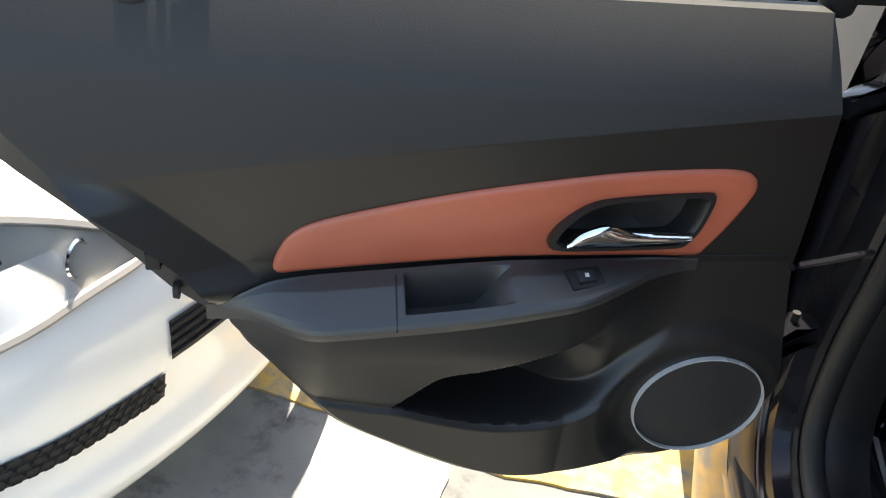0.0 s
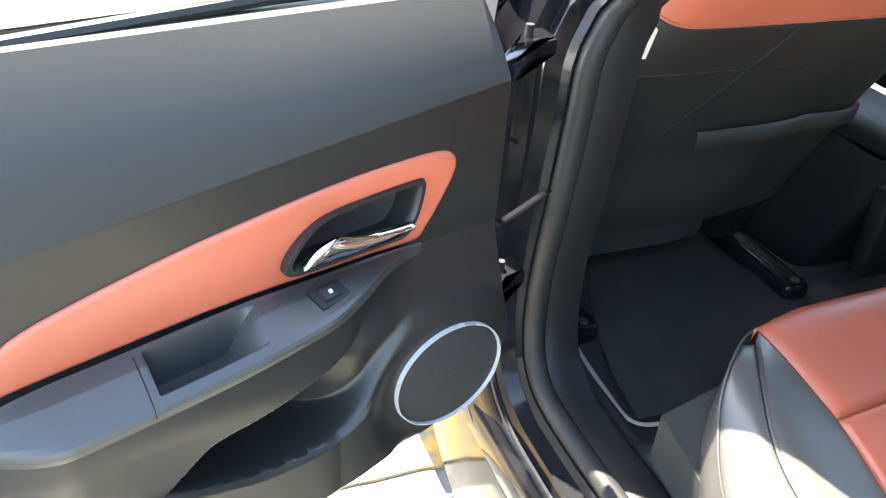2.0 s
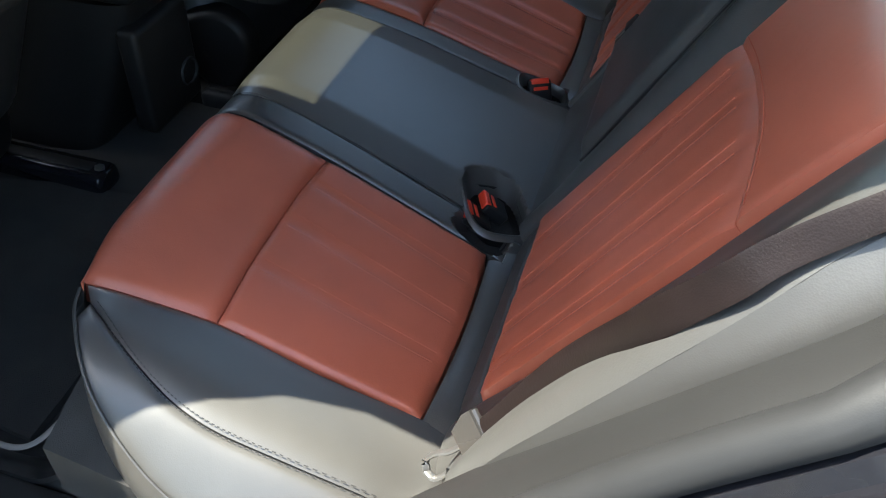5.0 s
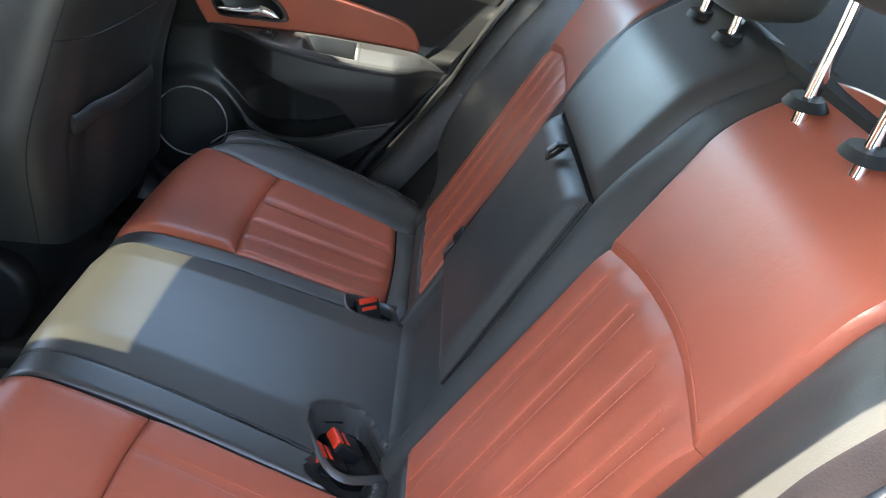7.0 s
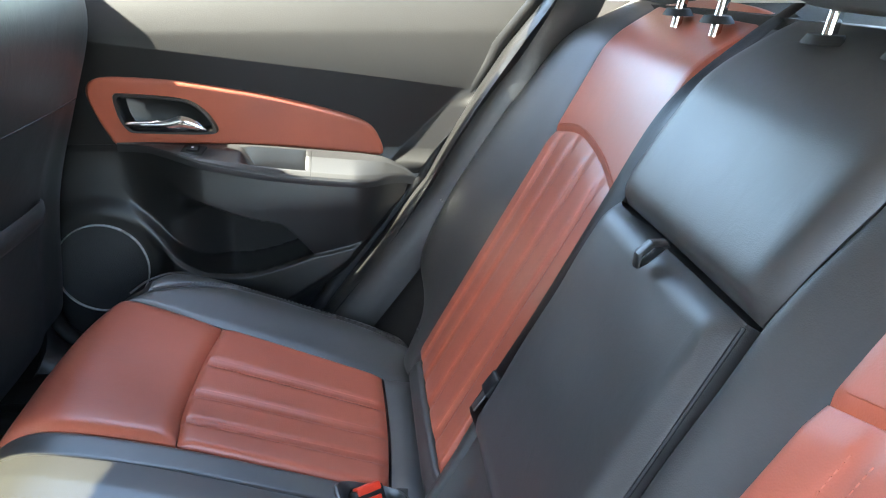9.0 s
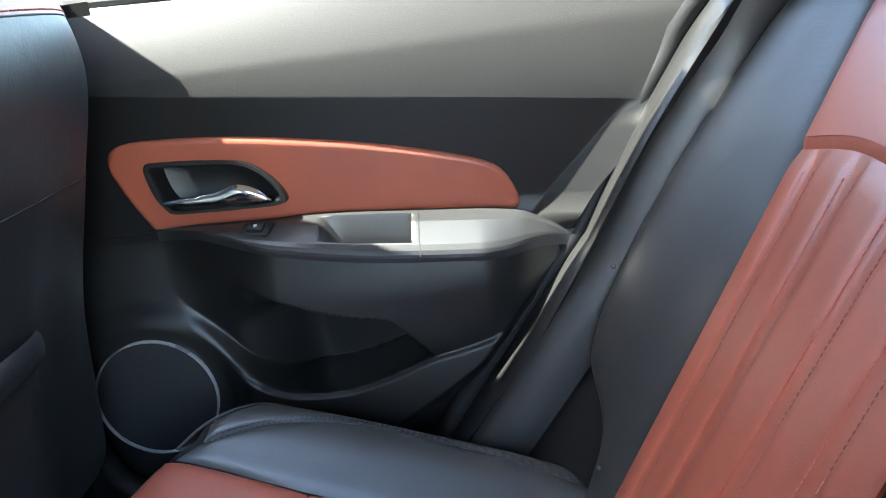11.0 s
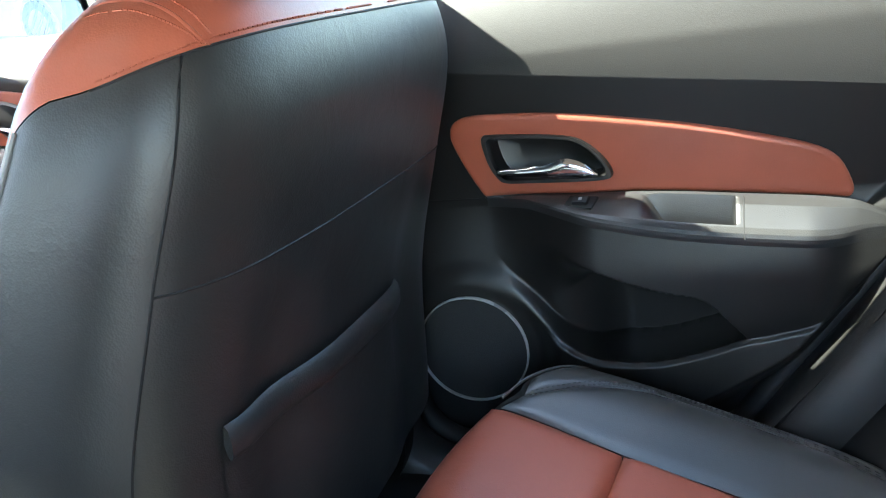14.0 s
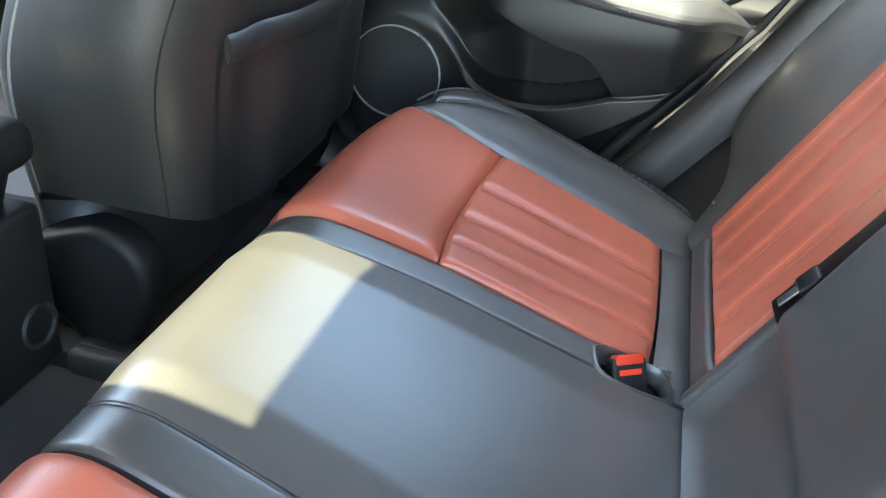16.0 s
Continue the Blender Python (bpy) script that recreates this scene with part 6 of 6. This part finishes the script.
for e in (0, 1):
    yy = -0.42 if e == 0 else 1.42
    part("side", sheet(lambda s, t: Vector((-2.0 - 2.4 * s, yy + (0.03 if e == 0 else -0.03) * (1 - t) - (0.02 if e == 0 else -0.02) * math.sin(s * math.pi), 0.25 + 0.68 * t)), 20, 8), WHITE_PAINT, white, "white painted side")
    wheel = tube([Vector((-2.35, yy + (0.02 if e == 0 else -0.20), 0.31)), Vector((-2.35, yy + (0.20 if e == 0 else -0.02), 0.31))], 0.31, 28)
    w = part("wheel", wheel, RUBBER, white, "black tyre")


def on_nose(y0, y1, z0, z1, push, n=18, m=6):
    return lambda s, t: Vector((nose_x(y0 + (y1 - y0) * s, z0 + (z1 - z0) * t) + push, y0 + (y1 - y0) * s, z0 + (z1 - z0) * t))


part("lower_grille", sheet(on_nose(-0.235, 0.02, 0.331, 0.381, 0.003), 24, 6), GRILLE, white, "black honeycomb lower grille")
bm = bmesh.new()
for i in range(14):
    for j, z in enumerate((0.340, 0.356, 0.372)):
        y = -0.222 + 0.0172 * i + (0.0086 if j == 1 else 0)
        ring_pts = [(y + 0.0095 * math.cos(k * math.pi / 3), z + 0.0092 * math.sin(k * math.pi / 3)) for k in range(7)]
        tube([Vector((nose_x(c, d) + 0.005, c, d)) for c, d in ring_pts], 0.0011, 4, bm)
tagged(part("grille_mesh", bm, RUBBER, white, "black honeycomb mesh"), kind="stuff")
for z in (0.413, 0.430, 0.447, 0.463):
    part("grille_bar", tube([Vector((nose_x(0.03 + 0.94 * k / 24, z) + 0.006, 0.03 + 0.94 * k / 24, z)) for k in range(25)], 0.003, 5), RUBBER, white)
part("upper_grille", sheet(on_nose(0.03, 0.97, 0.40, 0.475, 0.004), 30, 6), GRILLE, white, "black honeycomb upper grille")
bm = bmesh.new()
rows = []
for k, d in ((1.0, 0.0), (1.0, 0.010), (0.9, 0.012), (0.82, -0.01)):
    rows.append([bm.verts.new((nose_x(-0.27, 0.33) + d, -0.275 + 0.055 * k * math.cos(i * math.pi / 14), 0.325 + 0.045 * k * math.sin(i * math.pi / 14))) for i in range(28)])
for r0, r1 in zip(rows, rows[1:]):
    for i in range(28):
        bm.faces.new((r0[i], r0[(i + 1) % 28], r1[(i + 1) % 28], r1[i]))
part("fog_lamp", bm, CHROME, white, "fog lamp ring")
lens_pts = [(-0.01, 0.640), (-0.10, 0.625), (-0.22, 0.610), (-0.36, 0.625), (-0.40, 0.70), (-0.30, 0.745), (-0.16, 0.735), (-0.06, 0.69)]
lens_pts = [(-0.20 + 1.30 * (a + 0.20), 0.640 + 1.25 * (b - 0.675)) for a, b in lens_pts]
lens_ol = [(p.x, p.y) for p in spline([(a, b, 0) for a, b in lens_pts], 48, closed=True)]
head = part("headlight_housing", prism(lens_ol, lambda a, b, h: Vector((nose_x(a, b) - 0.045 + h, a, b)), 0.05), material("lamp_bowl", (0.66, 0.65, 0.60), 0.25, vary=0.2, scale=12, bump=0), white, "silvery headlight housing")
part("headlight_lens", prism([(a, b) for a, b in lens_ol], lambda a, b, h: Vector((nose_x(a, b) + 0.012 + h, a, b)), 0.004), LENS, head, "clear headlight lens").visible_shadow = False
part("lens_rim", tube([Vector((nose_x(a, b) + 0.010, a, b)) for a, b in lens_ol], 0.008, 6, closed=True), material("grey_rubber", (0.30, 0.28, 0.26), 0.6, bump=0), head, "grey weathered lens rim")
for y, z, r in ((-0.300, 0.640, 0.068), (-0.150, 0.632, 0.052), (-0.045, 0.622, 0.028)):
    bm = bmesh.new()
    rows = [[bm.verts.new((nose_x(y, z) + 0.002 + d, y + r * k * math.cos(i * math.pi / 12), z + r * k * math.sin(i * math.pi / 12))) for i in range(24)] for k, d in ((1.0, 0.006), (0.9, 0.009), (0.7, 0.0), (0.2, -0.01))]
    for r0, r1 in zip(rows, rows[1:]):
        for i in range(24):
            bm.faces.new((r0[i], r0[(i + 1) % 24], r1[(i + 1) % 24], r1[i]))
    bm.faces.new(rows[-1])
    part("reflector", bm, CHROME, head, "chrome reflector")

# a car parked nose-on beyond the closed side
red = thing("parked_car", "red car parked nose-on in bright sun", "car", at=(4.2, 0.4, 0))
# Front, roof and pillars of this red car are whitened to paint in sun glare.
part("bonnet", sheet(lambda s, t: Vector((2.45 + 0.95 * t + 0.25 * (2 * s - 1) ** 2, -0.22 + 1.42 * s, 0.78 + 0.16 * t)), 20, 10, (0, 0, -0.1)), WHITE_PAINT, red, "bonnet painted white as sun glare")
part("bumper", sheet(lambda s, t: Vector((2.44 + 0.25 * (2 * s - 1) ** 2 - 0.06 * math.sin(t * math.pi), -0.22 + 1.42 * s, 0.18 + 0.60 * t)), 20, 10), WHITE_PAINT, red, "bumper painted white as sun glare")
part("windscreen", sheet(lambda s, t: Vector((3.35 + 0.65 * t, -0.13 + 1.23 * s + (0.5 - s) * 0.22 * t, 0.96 + 0.45 * t)), 12, 8), GLASS, red, "windscreen")
part("dashboard", sheet(lambda s, t: Vector((3.45 + 0.5 * t, -0.12 + 1.20 * s, 0.93)), 6, 4), PALE, red, "pale dashboard cover")
part("roof", sheet(lambda s, t: Vector((4.0 + 1.3 * t, -0.02 + 1.00 * s, 1.41)), 8, 6, (0, 0, -0.03)), WHITE_PAINT, red, "roof painted white as sun glare")
for yy in (-0.22, 1.20):
    part("side", sheet(lambda s, t: Vector((2.7 + 2.6 * s, yy, 0.28 + 0.66 * t)), 12, 6), RED_PAINT, red, "red painted side")
    part("wheel", tube([Vector((3.1, yy - 0.01, 0.31)), Vector((3.1, yy + (0.17 if yy < 0 else -0.17), 0.31))], 0.31, 24), RUBBER, red, "black tyre")
    part("pillar", tube([(3.33, yy + (0.10 if yy < 0 else -0.10), 0.96), (4.0, yy + (0.22 if yy < 0 else -0.22), 1.41)], 0.016, 8), WHITE_PAINT, red, "windscreen pillar painted white as sun glare")
for y0 in (0.86, 0.42):
    part("wiper", tube([(3.37, y0, 0.985), (3.455, y0 - 0.06, 1.042), (3.482, y0 - 0.24, 1.060), (3.488, y0 - 0.42, 1.064)], 0.008, 6), RUBBER, red, "black wiper")
part("mirror", tube(spline([(3.45, -0.16, 0.99), (3.46, -0.25, 1.00), (3.47, -0.34, 1.00)], 8), lambda k: 0.035 + 0.035 * math.sin(k * math.pi), 12), RED_PAINT, red, "red door mirror")

# far lorry frame behind it
lorry = thing("lorry_trailer", "grey steel trailer frame standing far behind", "trailer", at=(9.0, -3.0, 0))
part("beam", slab(8.9, 9.1, -6.0, -0.6, 0.9, 1.25, 0.03), material("grey_steel", (0.35, 0.36, 0.38), 0.5, metal=0.3), lorry, "grey steel beam")
for y in (-5.2, -4.0, -2.6, -1.4):
    part("leg", slab(8.9, 9.1, y - 0.08, y + 0.08, 0.0, 0.95, 0.02), RUBBER, lorry, "dark leg")
